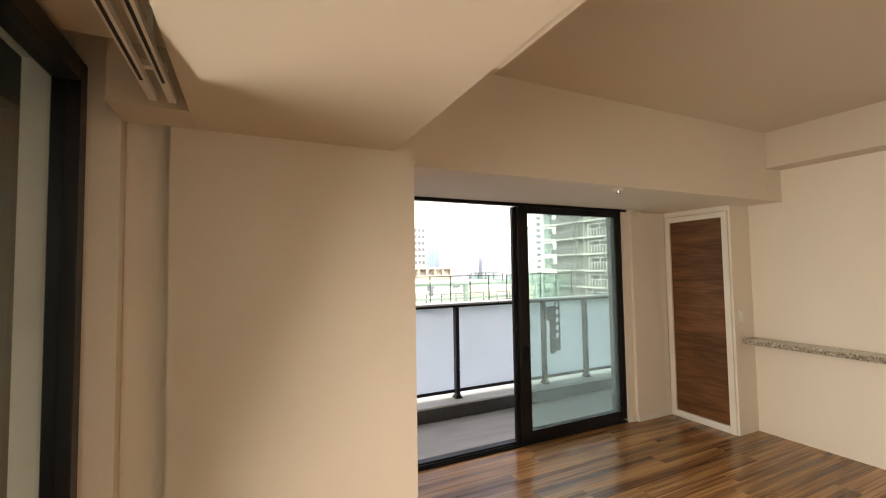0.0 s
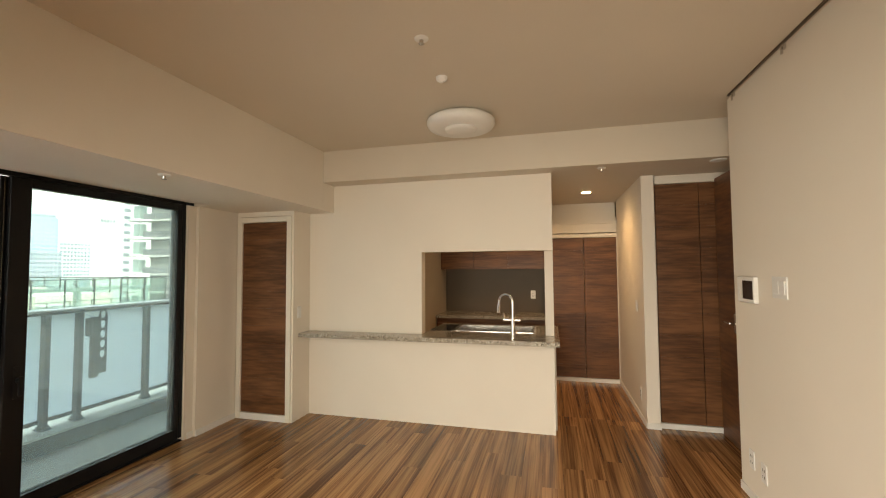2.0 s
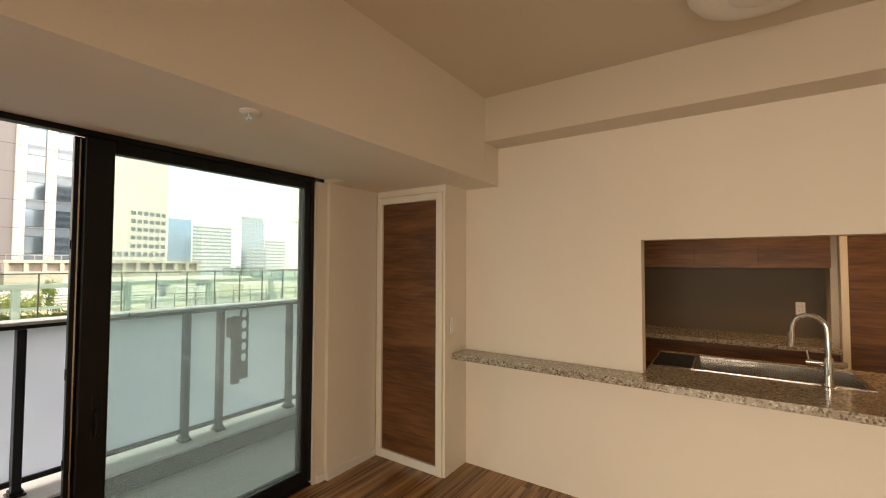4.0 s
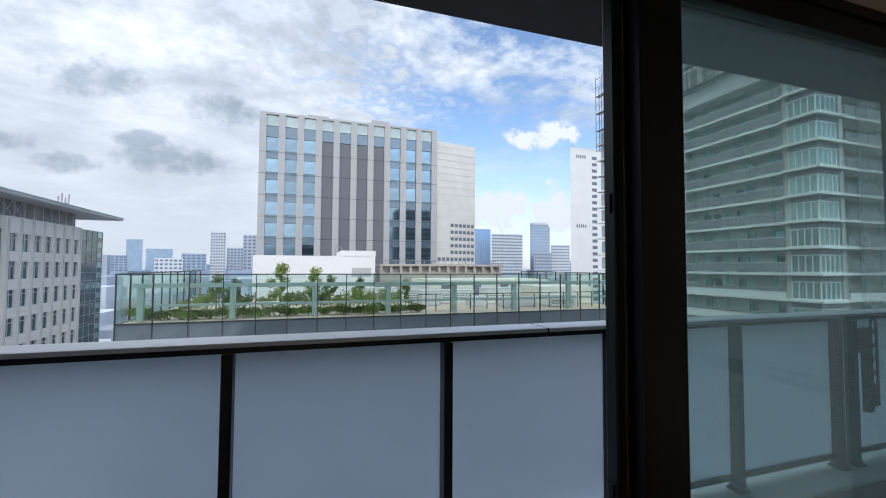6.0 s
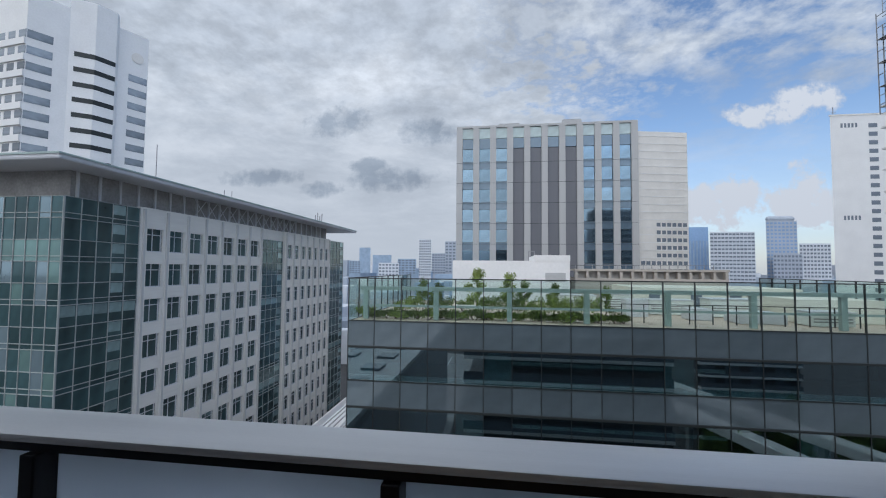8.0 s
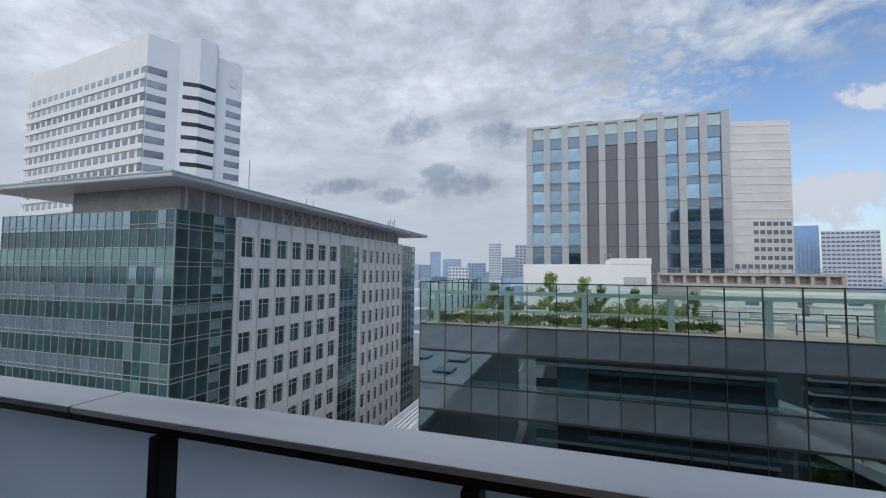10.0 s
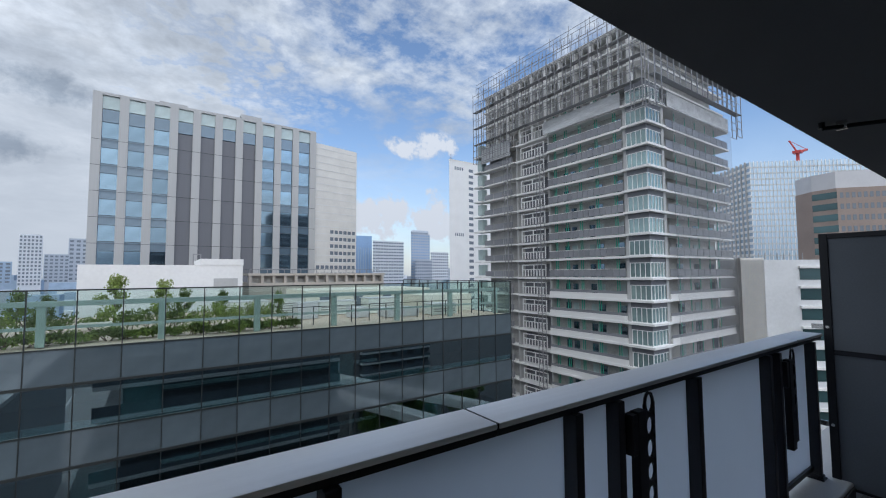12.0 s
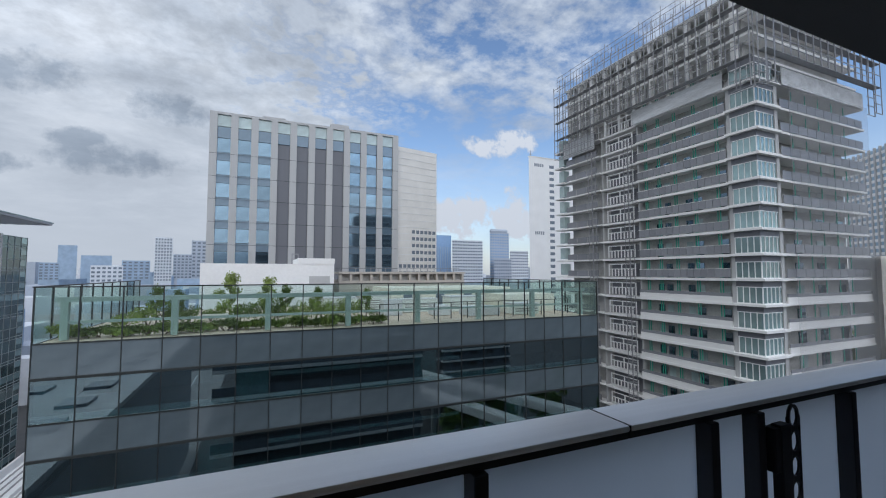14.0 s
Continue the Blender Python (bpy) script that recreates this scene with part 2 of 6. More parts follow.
def tube(bm, a, b, r, seg=10, r2=None):
    a, b = Vector(a), Vector(b)
    d = b - a
    ret = bmesh.ops.create_cone(bm, cap_ends=True, segments=seg, radius1=r, radius2=r if r2 is None else r2, depth=d.length)
    m = Matrix.Translation((a + b) / 2) @ d.to_track_quat("Z", "Y").to_matrix().to_4x4()
    bmesh.ops.transform(bm, matrix=m, verts=ret["verts"])
    return bm


def bent(bm, pts, r, seg=12):
    """One round tube swept along a line of points."""
    rings = []
    for i, p in enumerate(pts):
        d = (pts[min(i + 1, len(pts) - 1)] - pts[max(i - 1, 0)]).normalized()
        side = d.cross(Vector((0.9, -0.3, 0.1))).normalized()
        up = d.cross(side)
        rings.append([bm.verts.new(p + (side * math.cos(6.28318 * k / seg) + up * math.sin(6.28318 * k / seg)) * r) for k in range(seg)])
    for a, b in zip(rings, rings[1:]):
        for k in range(seg):
            j = (k + 1) % seg
            bm.faces.new((a[k], a[j], b[j], b[k]))
    bm.faces.new(rings[0][::-1])
    bm.faces.new(rings[-1])
    bmesh.ops.recalc_face_normals(bm, faces=bm.faces)


def lathe(bm, profile, seg=32):
    """A turned shape from (radius, height) pairs."""
    rings = []
    for r, z in profile:
        rings.append([bm.verts.new((r * math.cos(6.28318 * i / seg), r * math.sin(6.28318 * i / seg), z)) for i in range(seg)])
    for p, q in zip(rings, rings[1:]):
        for i in range(seg):
            j = (i + 1) % seg
            bm.faces.new((p[i], p[j], q[j], q[i]))
    bm.faces.new(rings[0][::-1])
    bm.faces.new(rings[-1])
    bmesh.ops.recalc_face_normals(bm, faces=bm.faces)
    return bm


def part(name, bm, material, parent=None, label=""):
    me = bpy.data.meshes.new(name)
    bm.to_mesh(me)
    bm.free()
    me.materials.append(material)
    ob = new(name, me)
    ob.parent = parent
    if label:
        tagged(ob, label)
    return ob


def bpart(name, dims, material, parent=None, label="", bevel=0.0):
    """One part made of one or more boxes."""
    bm = bmesh.new()
    for d in ([dims] if isinstance(dims[0], (int, float)) else dims):
        box(bm, *d, bevel=bevel)
    return part(name, bm, material, parent, label)


def thing(name, loc, label, category, group="", kind="", turn=0.0):
    ob = new(name)
    ob.matrix_world = pose(*loc, 0, 0, turn)
    ob.empty_display_size = 0.1
    return tagged(ob, label, category, group, kind)


def structure(name, dims, material, label="", bevel=0.0):
    return tagged(bpart(name, dims, material, None, label, bevel), kind="structure")


def smooth(ob, angle=40):
    me = ob.data
    me.polygons.foreach_set("use_smooth", [True] * len(me.polygons))
    me.set_sharp_from_angle(angle=radians(angle))
    return ob


def shared(name, mesh, m, parent, label=""):
    """A further object on a mesh that already stands."""
    ob = new(name, mesh)
    ob.parent = parent
    ob.matrix_basis = m
    if label:
        tagged(ob, label)
    return ob


def cube_mesh(name, material):
    bm = bmesh.new()
    box(bm, 0, 1, 0, 1, 0, 1)
    me = bpy.data.meshes.new(name)
    bm.to_mesh(me)
    bm.free()
    me.materials.append(material)
    return me


def slab(name, mesh, x0, x1, y0, y1, z0, z1, parent, label=""):
    m = Matrix.Translation((x0, y0, z0)) @ Matrix.Diagonal((x1 - x0, y1 - y0, z1 - z0, 1))
    return shared(name, mesh, m, parent, label)


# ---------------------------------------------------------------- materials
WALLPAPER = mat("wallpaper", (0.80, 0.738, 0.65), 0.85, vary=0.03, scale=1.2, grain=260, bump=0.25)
# darker than the wallpaper: the ceiling's weak bounce light is put into its colour
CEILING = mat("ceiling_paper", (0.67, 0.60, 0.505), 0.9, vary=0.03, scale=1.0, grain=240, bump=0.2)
TRIM = mat("white_trim", (0.80, 0.78, 0.74), 0.45, vary=0.03, scale=2, grain=60)
PLANK = mat("oiled_wood_floor", (0.47, 0.245, 0.105), 0.22, vary=0.22, scale=2.4, grain=11, stretch=(0.15, 6.5, 1), color2=(0.12, 0.048, 0.019), random_tint=0.22, bump=0.05, spec=0.5, span=0.10, shuffle=True)
SUBFLOOR = mat("dark_joint", (0.06, 0.035, 0.02), 0.8)
WALNUT = mat("walnut_veneer", (0.205, 0.090, 0.038), 0.42, vary=0.25, scale=2.5, grain=12, stretch=(0.4, 0.4, 3.6), spec=0.35, color2=(0.088, 0.036, 0.015), bump=0.04, span=0.10)
BLACK = mat("black_aluminium", (0.008, 0.0085, 0.010), 0.34, 0.0, vary=0.15, scale=4, grain=120, spec=0.28)
DARKMETAL = mat("charcoal_aluminium", (0.015, 0.016, 0.021), 0.35, 0.0, vary=0.12, scale=4, grain=90, spec=0.35)
RAILCAP = mat("grey_anodised_cap", (0.74, 0.745, 0.75), 0.42, 0.25, vary=0.06, scale=2, grain=150, stretch=(0.3, 8, 1))
STEEL = mat("brushed_steel", (0.62, 0.60, 0.57), 0.24, 1.0, vary=0.06, scale=5, grain=90)
CHROME = mat("chrome", (0.80, 0.80, 0.80), 0.08, 1.0, vary=0.02)
PLASTIC = mat("white_plastic", (0.80, 0.79, 0.76), 0.35, vary=0.02)
SCREEN = mat("dark_screen", (0.012, 0.013, 0.015), 0.12, vary=0.1)
GLASS = glass_mat("window_glass", (0.88, 0.945, 0.93), veil=0.06)
LEFTGLASS = glass_mat("side_window_glass", (0.86, 0.91, 0.90))
FROST = frosted_mat("frosted_balustrade_glass", (0.83, 0.88, 0.955))
PARTITION = mat("grey_partition_board", (0.16, 0.175, 0.20), 0.6, vary=0.08, scale=2, grain=80)
CONCRETE = mat("balcony_concrete", (0.42, 0.41, 0.40), 0.85, vary=0.12, scale=2, grain=90, bump=0.3)
KERB = mat("painted_kerb", (0.76, 0.75, 0.73), 0.7, vary=0.08, scale=2, grain=70, bump=0.15)
DECK = mat("balcony_vinyl_sheet", (0.44, 0.415, 0.40), 0.7, vary=0.16, scale=1.5, grain=70, stretch=(1, 6, 1), bump=0.15)
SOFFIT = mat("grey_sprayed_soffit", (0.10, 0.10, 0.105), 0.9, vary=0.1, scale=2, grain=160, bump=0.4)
TILEWALL = mat("charcoal_wall_tile", (0.10, 0.10, 0.11), 0.5, vary=0.1, scale=3, grain=40)


def terrazzo():
    m = mat("speckled_granite", (0.45, 0.41, 0.36), 0.16, vary=0.05, scale=3, grain=60, coat=0.3)
    nt = m.node_tree
    N, L = nt.nodes.new, nt.links.new
    co, v, r = N("ShaderNodeTexCoord"), N("ShaderNodeTexVoronoi"), N("ShaderNodeValToRGB")
    v.inputs["Scale"].default_value = 105
    L(co.outputs["Object"], v.inputs[0])
    sep = N("ShaderNodeSeparateColor")
    L(v.outputs["Color"], sep.inputs[0]), L(sep.outputs[0], r.inputs[0])
    r.color_ramp.interpolation = "CONSTANT"
    el = r.color_ramp.elements
    for _ in range(3):
        el.new(0.5)
    for e, (p, c) in zip(el, ((0, (0.15, 0.125, 0.10)), (0.14, (0.34, 0.30, 0.24)), (0.5, (0.43, 0.38, 0.31)), (0.76, (0.26, 0.215, 0.17)), (0.88, (0.55, 0.51, 0.44)))):
        e.position, e.color = p, (*c, 1)
    L(r.outputs[0], nt.nodes["Principled BSDF"].inputs["Base Color"])
    return m


GRANITE = terrazzo()

# ---------------------------------------------------------------- room: shell
CEIL, LOW, HALL = 2.76, 2.15, 2.44
XK, XC, YI = 4.22, 3.92, -4.55        # kitchen wall, closet front, back wall
structure("floor", (-0.9, 8.3, -7.0, 0.0, -0.12, -0.014), SUBFLOOR, "warm brown wooden plank floor")
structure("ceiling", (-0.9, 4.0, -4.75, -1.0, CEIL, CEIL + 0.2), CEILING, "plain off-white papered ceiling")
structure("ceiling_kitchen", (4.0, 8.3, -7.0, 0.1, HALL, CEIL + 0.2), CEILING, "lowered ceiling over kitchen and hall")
structure("beam_window", [(0.532, 3.998, -1.02, -0.21, LOW, CEIL + 0.2), (0.532, 3.40, -0.21, -0.148, 2.24, CEIL + 0.2), (0.532, 3.40, -0.148, 0.0, 2.178, CEIL + 0.2), (3.402, 3.998, -0.21, 0.0, LOW, CEIL + 0.2), (0.532, 3.998, 0.0, 0.14, 2.215, CEIL + 0.2)], WALLPAPER, "dropped beam box along the balcony window")
structure("beam_window_end", (4.002, XK + 0.1, -1.02, 0.1, LOW, HALL - 0.002), WALLPAPER, "end of the dropped beam box")
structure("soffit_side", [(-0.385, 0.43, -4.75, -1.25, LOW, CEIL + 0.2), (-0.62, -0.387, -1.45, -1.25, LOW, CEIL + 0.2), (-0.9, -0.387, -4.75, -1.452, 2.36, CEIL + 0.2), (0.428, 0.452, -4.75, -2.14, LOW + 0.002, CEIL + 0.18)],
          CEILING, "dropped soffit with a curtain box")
structure("column", [(-0.47, 0.53, -1.25, 0.14, 0, CEIL + 0.2), (-0.62, -0.472, -1.19, 0.14, 0, CEIL + 0.2), (-0.9, -0.622, -1.255, 0.14, 0, CEIL + 0.2)], WALLPAPER, "papered corner column between the windows")
structure("wall_window", [(3.415, XC - 0.002, -0.05, 0.14, 0, LOW - 0.002), (3.318, 3.413, -0.02, 0.14, 0, LOW - 0.002)], WALLPAPER, "papered wall beside the balcony door")
structure("wall_back", (-0.9, 3.60, YI - 0.14, YI, 0, CEIL), WALLPAPER, "plain papered wall with an intercom")
structure("wall_side", [(-0.9, -0.76, -4.75, -4.05, 0, 2.36), (-0.9, -0.76, -4.05, -1.257, 2.33, 2.6)], WALLPAPER, "papered wall round the side window")
structure("wall_kitchen", [(XK, XK + 0.12, -2.01, -0.732, 0, HALL), (XK, XK + 0.12, -3.30, -2.01, 1.71, HALL), (XK, XK + 0.12, -3.30, -2.01, 0, 0.842)], WALLPAPER, "papered kitchen wall with a serving opening")
structure("wall_hall_1", (4.60, 6.2, -4.27, -4.15, 0, HALL), WALLPAPER, "papered hall wall with a switch")
structure("wall_hall_2", (6.50, 6.64, -4.15, -0.2, 0, HALL), WALLPAPER, "papered wall behind the kitchen units")
structure("wall_hall_3", (XK + 0.122, 6.498, -1.70, -1.58, 0, HALL), mat("kitchen_panel", (0.42, 0.36, 0.29), 0.4, vary=0.05), "beige panelled kitchen side wall")
structure("wall_entry_1", (4.72, 4.84, -5.9, -4.272, 0, HALL), WALLPAPER, "papered entry wall")
structure("wall_entry_2", (3.0, 4.84, -6.0, -5.902, 0, HALL), WALLPAPER, "papered entry wall")
structure("wall_entry_3", (2.9, 3.0, -6.0, -4.692, 0, HALL), WALLPAPER, "papered entry wall")
structure("wall_closing", (8.1, 8.2, -7, 0.1, 0, HALL), WALLPAPER, "plain papered wall")
structure("ceiling_entry", (2.9, 3.998, -6.0, -4.692, HALL, HALL + 0.2), CEILING, "lowered ceiling of the entry")
structure("wall_outer", [(XK + 0.122, 8.3, 0.0, 0.14, 0, HALL), (XC + 0.05, XK + 0.12, -0.05, 0.14, 0, LOW)], WALLPAPER, "plain outer wall")

# ---------------------------------------------------------------- balcony: shell
BF = -0.12
structure("balcony_floor", (-3.2, 14, 0.14, 1.22, BF - 0.2, BF), DECK, "grey balcony sheet flooring")
structure("balcony_kerb", (-3.2, 14, 1.222, 1.70, BF - 0.25, 0.04), KERB, "pale painted kerb under the balustrade", bevel=0.012)
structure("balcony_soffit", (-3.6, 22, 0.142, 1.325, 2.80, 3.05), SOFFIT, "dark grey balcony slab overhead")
structure("facade_outer", [(-3.4, 0.46, 0.142, 0.3, BF, 2.8), (3.43, 22, 0.142, 0.3, BF, 2.8), (0.46, 3.43, 0.142, 0.3, 2.30, 2.8)], TILEWALL, "charcoal outer wall of the apartment")
# added board; its dark colour holds the gutter shade on the kerb front
structure("kerb_face", (-3.2, 6.19, 1.208, 1.221, BF, 0.02), mat("shaded_kerb_face", (0.10, 0.10, 0.105), 0.8, vary=0.15, scale=3, grain=50), "dark board for the shade on the kerb's inner face")

# ---------------------------------------------------------------- balcony door and side window


def sash(parent, x0, x1, y0, y1, z0, z1, stile_l, stile_r, top, bottom, glass):
    """A sliding leaf: four rails round a pane."""
    leaf = bpart("sash", [(x0, x0 + stile_l, y0, y1, z0, z1), (x1 - stile_r, x1, y0, y1, z0, z1)], BLACK, parent, "black aluminium sliding leaf", bevel=0.004)
    bpart("top_rail", (x0 + stile_l, x1 - stile_r, y0 + 0.003, y1 - 0.003, z1 - top, z1), BLACK, leaf)
    bpart("bottom_rail", (x0 + stile_l, x1 - stile_r, y0 + 0.003, y1 - 0.003, z0, z0 + bottom), BLACK, leaf)
    ym = (y0 + y1) / 2
    pane = bpart("pane", (x0 + stile_l - 0.004, x1 - stile_r + 0.004, ym - 0.003, ym + 0.003, z0 + bottom - 0.004, z1 - top + 0.004), glass, leaf, "slightly green clear glass")
    pane.visible_shadow = False
    return leaf


door = thing("door_1", (0, 0, 0), "black aluminium sliding balcony door standing half open", "sliding door", kind="structure")
bpart("door_frame", [(0.532, 0.60, 0.0, 0.10, 0.03, 2.19), (3.285, 3.317, 0.0, 0.10, 0.03, 2.19)], BLACK, door, bevel=0.003)
bpart("head_track", [(0.60, 3.284, 0.0, 0.05, 2.15, 2.19), (0.60, 3.284, 0.05, 0.14, 2.196, 2.213), (1.99, 3.284, 0.040, 0.042, 2.148, 2.196)], BLACK, door)
bpart("sill_track", [(0.532, 3.317, 0.0, 0.16, -0.03, 0.012), (0.60, 3.284, 0.018, 0.024, 0.012, 0.028), (0.60, 3.284, 0.058, 0.064, 0.012, 0.028)], BLACK, door)
inner = sash(door, 2.022, 3.283, 0.004, 0.038, 0.03, 2.148, 0.112, 0.045, 0.058, 0.085, GLASS)
outer = sash(door, 1.990, 3.283, 0.044, 0.078, 0.03, 2.148, 0.085, 0.045, 0.055, 0.085, GLASS)
bm = bmesh.new()
box(bm, 2.07, 2.11, 0.0, 0.014, 0.74, 0.94, 0.005)
box(bm, 2.08, 2.10, -0.03, 0.002, 0.84, 0.87, 0.004)
box(bm, 2.078, 2.102, -0.04, -0.024, 0.76, 0.88, 0.005)
part("handle", bm, BLACK, inner, "black lever latch")
bpart("meeting_strip", (2.006, 2.012, 0.038, 0.044, 0.05, 2.14), STEEL, outer, "thin pale weather strip")
bpart("edge_latch", [(1.986, 1.991, 0.055, 0.067, 1.02, 1.07), (1.986, 1.991, 0.055, 0.067, 0.62, 0.66), (1.986, 1.991, 0.055, 0.067, 1.62, 1.66)], BLACK, outer)

swin = thing("window_1", (0, 0, 0), "black aluminium side window with greenish glass", "window", kind="structure")
bpart("window_frame", [(-0.80, -0.72, -1.325, -1.258, 0.0, 2.33), (-0.80, -0.72, -4.05, -3.98, 0.0, 2.33), (-0.80, -0.72, -3.98, -1.325, 2.25, 2.33), (-0.80, -0.72, -3.98, -1.325, 0.0, 0.08)], BLACK, swin, bevel=0.004)
bpart("mullion", (-0.79, -0.73, -2.75, -2.66, 0.08, 2.25), BLACK, swin)
for a, b in ((-3.98, -2.75), (-2.66, -1.325)):
    p = bpart("pane", (-0.765, -0.759, a, b, 0.08, 2.25), LEFTGLASS, swin)
    p.visible_shadow = False
scr = thing("windscreen", (-1.35, -2.6, BF), "grey-green glass windscreen in a pale metal frame outside", "windscreen")
bpart("screen_glass", (-0.01, 0.01, -2.0, 2.72, 0.05, 3.0), mat("grey_green_glass", (0.20, 0.27, 0.255), 0.18, vary=0.15, scale=1.2), scr)
# bars at 2.44 and 2.62 imitate bright streaks reflected in the side window
for y in (-1.6, -0.8, 0.0, 0.62, 1.2, 1.85, 2.44, 2.62):
    bpart("streak_upright", (0.012, 0.06, y, y + 0.035, 0.0, 3.0), STEEL, scr)
bpart("base_rail", (-0.05, 0.05, -2.0, 2.72, 0.0, 0.05), STEEL, scr)
structure("side_ledge", (-2.6, -0.9, -5.0, 0.1, BF - 0.3, BF), CONCRETE, "grey concrete ledge outside the side window")
# unseen slab, added to block sun that would enter above the windscreen
structure("side_sun_block", (-2.6, -1.002, -5.0, 0.1, 2.90, 3.05), SOFFIT, "added grey slab keeping sun off the side window")
rails = thing("curtain_rail", (-0.43, -2.75, 2.17), "double white curtain rail in the curtain box", "curtain rail")
for x in (0.0, -0.055):
    bpart("rail", (x - 0.012, x + 0.012, -1.3, 1.27, -0.01, 0.012), PLASTIC, rails)
    bpart("groove", (x - 0.004, x + 0.004, -1.3, 1.1, -0.013, -0.009), BLACK, rails)
for y in (1.05, -1.0):
    bpart("bracket", [(-0.07, 0.015, y, y + 0.025, 0.012, 0.03), (-0.035, -0.02, y, y + 0.025, 0.03, 0.19)], PLASTIC, rails)
wr = thing("curtain_rail", (2.0, -0.19, 2.227), "slim curtain rail recessed over the balcony door", "curtain rail")
bpart("rail", (-1.46, 1.378, -0.012, 0.004, -0.010, 0.013), DARKMETAL, wr)
bpart("rail", (-1.46, 1.30, 0.014, 0.036, -0.008, 0.013), PLASTIC, wr)
for x in (-0.9, 0.06, 0.72, 1.33):
    bpart("bracket", (x, x + 0.03, -0.018, 0.04, -0.014, 0.0135), STEEL, wr)

# ---------------------------------------------------------------- closet, doors and trim


CASING = mat("off_white_casing", (0.80, 0.75, 0.66), 0.5, vary=0.03, scale=2, grain=60)


def wood_door(name, loc, turn, leaves, height, label, z0=0.05, frame_w=0.07):
    """Panel door: white casing and flush walnut leaves of stacked boards; local x runs along the door, -y faces the room."""
    ob = thing(name, loc, label, "door", kind="structure", turn=turn)
    w = sum(leaves)
    bpart("casing", [(-frame_w, 0, -0.012, 0.08, 0, z0 + height + frame_w), (w, w + frame_w, -0.012, 0.08, 0, z0 + height + frame_w), (0, w, -0.012, 0.08, z0 + height, z0 + height + frame_w)], CASING, ob, "off-white casing", bevel=0.003)
    bpart("threshold", (0, w, -0.006, 0.08, 0, z0 - 0.006), TRIM, ob)
    x = 0.0
    for lw in leaves:
        leaf = bpart("leaf", (x + 0.003, x + lw - 0.003, 0.012, 0.045, z0, z0 + height - 0.004), WALNUT, ob, "dark walnut leaf")
        n = 11
        for i in range(n):
            h = (height - 0.004) / n
            m = bpart("board", (x + 0.003, x + lw - 0.003, 0.004, 0.013, z0 + i * h, z0 + (i + 1) * h - 0.0015), WALNUT, leaf)
        x += lw
    return ob


wood_door("door_2", (XC, -0.115, 0), -90, [0.54], 1.97, "narrow walnut closet door in a white frame", z0=0.07, frame_w=0.055)
structure("wall_closet", [(XC + 0.002, XC + 0.05, -0.732, -0.712, 0, LOW), (XC + 0.002, XC + 0.05, -0.06, -0.052, 0, LOW), (XC + 0.002, XC + 0.05, -0.712, -0.06, 2.10, LOW), (XC + 0.052, XK + 0.12, -0.73, -0.65, 0, LOW)], WALLPAPER, "papered closet box beside the window")
wood_door("door_3", (6.18, -3.30, 0), -90, [0.42, 0.42], 1.90, "double walnut closet doors at the end of the hall", z0=0.055, frame_w=0.05)
structure("closet_header", [(6.18, 6.5, -4.149, -3.2, 2.02, 2.14), (6.15, 6.5, -4.149, -3.2, 2.14, 2.18), (6.30, 6.5, -4.149, -3.2, 2.18, HALL), (6.262, 6.5, -3.25, -3.2, 0, 2.02)], WALLPAPER, "papered header over the hall closet")
wood_door("door_4", (4.64, -4.222, 0), -90, [0.443, 0.45], 2.30, "tall walnut folding closet doors in a white frame", z0=0.055, frame_w=0.06)
structure("closet_wall", [(4.655, 4.718, -5.6, -5.2, 0, HALL), (4.655, 4.718, -5.2, -4.272, 2.42, HALL)], WALLPAPER, "papered wall round the folding doors")
leaf = thing("door_5", (3.80, -4.80, 0), "walnut hinged door standing open", "door", kind="structure")
bpart("leaf", (0, 0.78, -0.018, 0.018, 0.01, 2.37), WALNUT, leaf, bevel=0.002)
for s in (0.019,):
    bm = bmesh.new()
    tube(bm, (0.42, s, 1.06), (0.42, s + 0.045, 1.06), 0.009)
    tube(bm, (0.42, s + 0.045, 1.06), (0.53, s + 0.045, 1.06), 0.009)
    box(bm, 0.395, 0.445, s - 0.001, s + 0.006, 0.98, 1.14, 0.004)
    part("lever", bm, STEEL, leaf, "steel lever handle")
structure("baseboard_1", [(3.417, XC - 0.004, -0.062, -0.052, 0, 0.055), (3.35, 3.411, -0.032, -0.022, 0, 0.055)], TRIM, "slim white baseboard")
structure("baseboard_2", (-0.7, 3.60, YI + 0.001, YI + 0.01, 0, 0.055), TRIM, "slim white baseboard")
structure("baseboard_3", (4.6, 6.17, -4.149, -4.14, 0, 0.055), TRIM, "slim white baseboard")
structure("baseboard_4", (4.586, 4.598, -4.27, -4.15, 0, 0.055), TRIM, "slim white baseboard")
structure("baseboard_5", (-0.46, 0.525, -1.262, -1.251, 0, 0.055), TRIM, "slim white baseboard")
structure("wall_hall_end", (4.60, 4.66, -4.27, -4.265, 0, HALL), WALLPAPER)

# ---------------------------------------------------------------- kitchen
top = thing("worktop", (0, 0, 0), "polished speckled granite worktop running into a shelf", "worktop")
SX0, SX1, SY0, SY1 = 4.52, 4.97, -3.08, -2.28          # sink cut-out
bpart("shelf", (4.01, XK - 0.001, -2.012, -0.735, 0.842, 0.885), GRANITE, top, "granite shelf along the wall", bevel=0.003)
bpart("slab", [(4.01, SX0, -3.345, -2.013, 0.842, 0.885), (SX1, 5.06, -3.345, -2.013, 0.842, 0.885), (SX0, SX1, SY1, -2.013, 0.842, 0.885), (SX0, SX1, -3.345, SY0, 0.842, 0.885)], GRANITE, top)
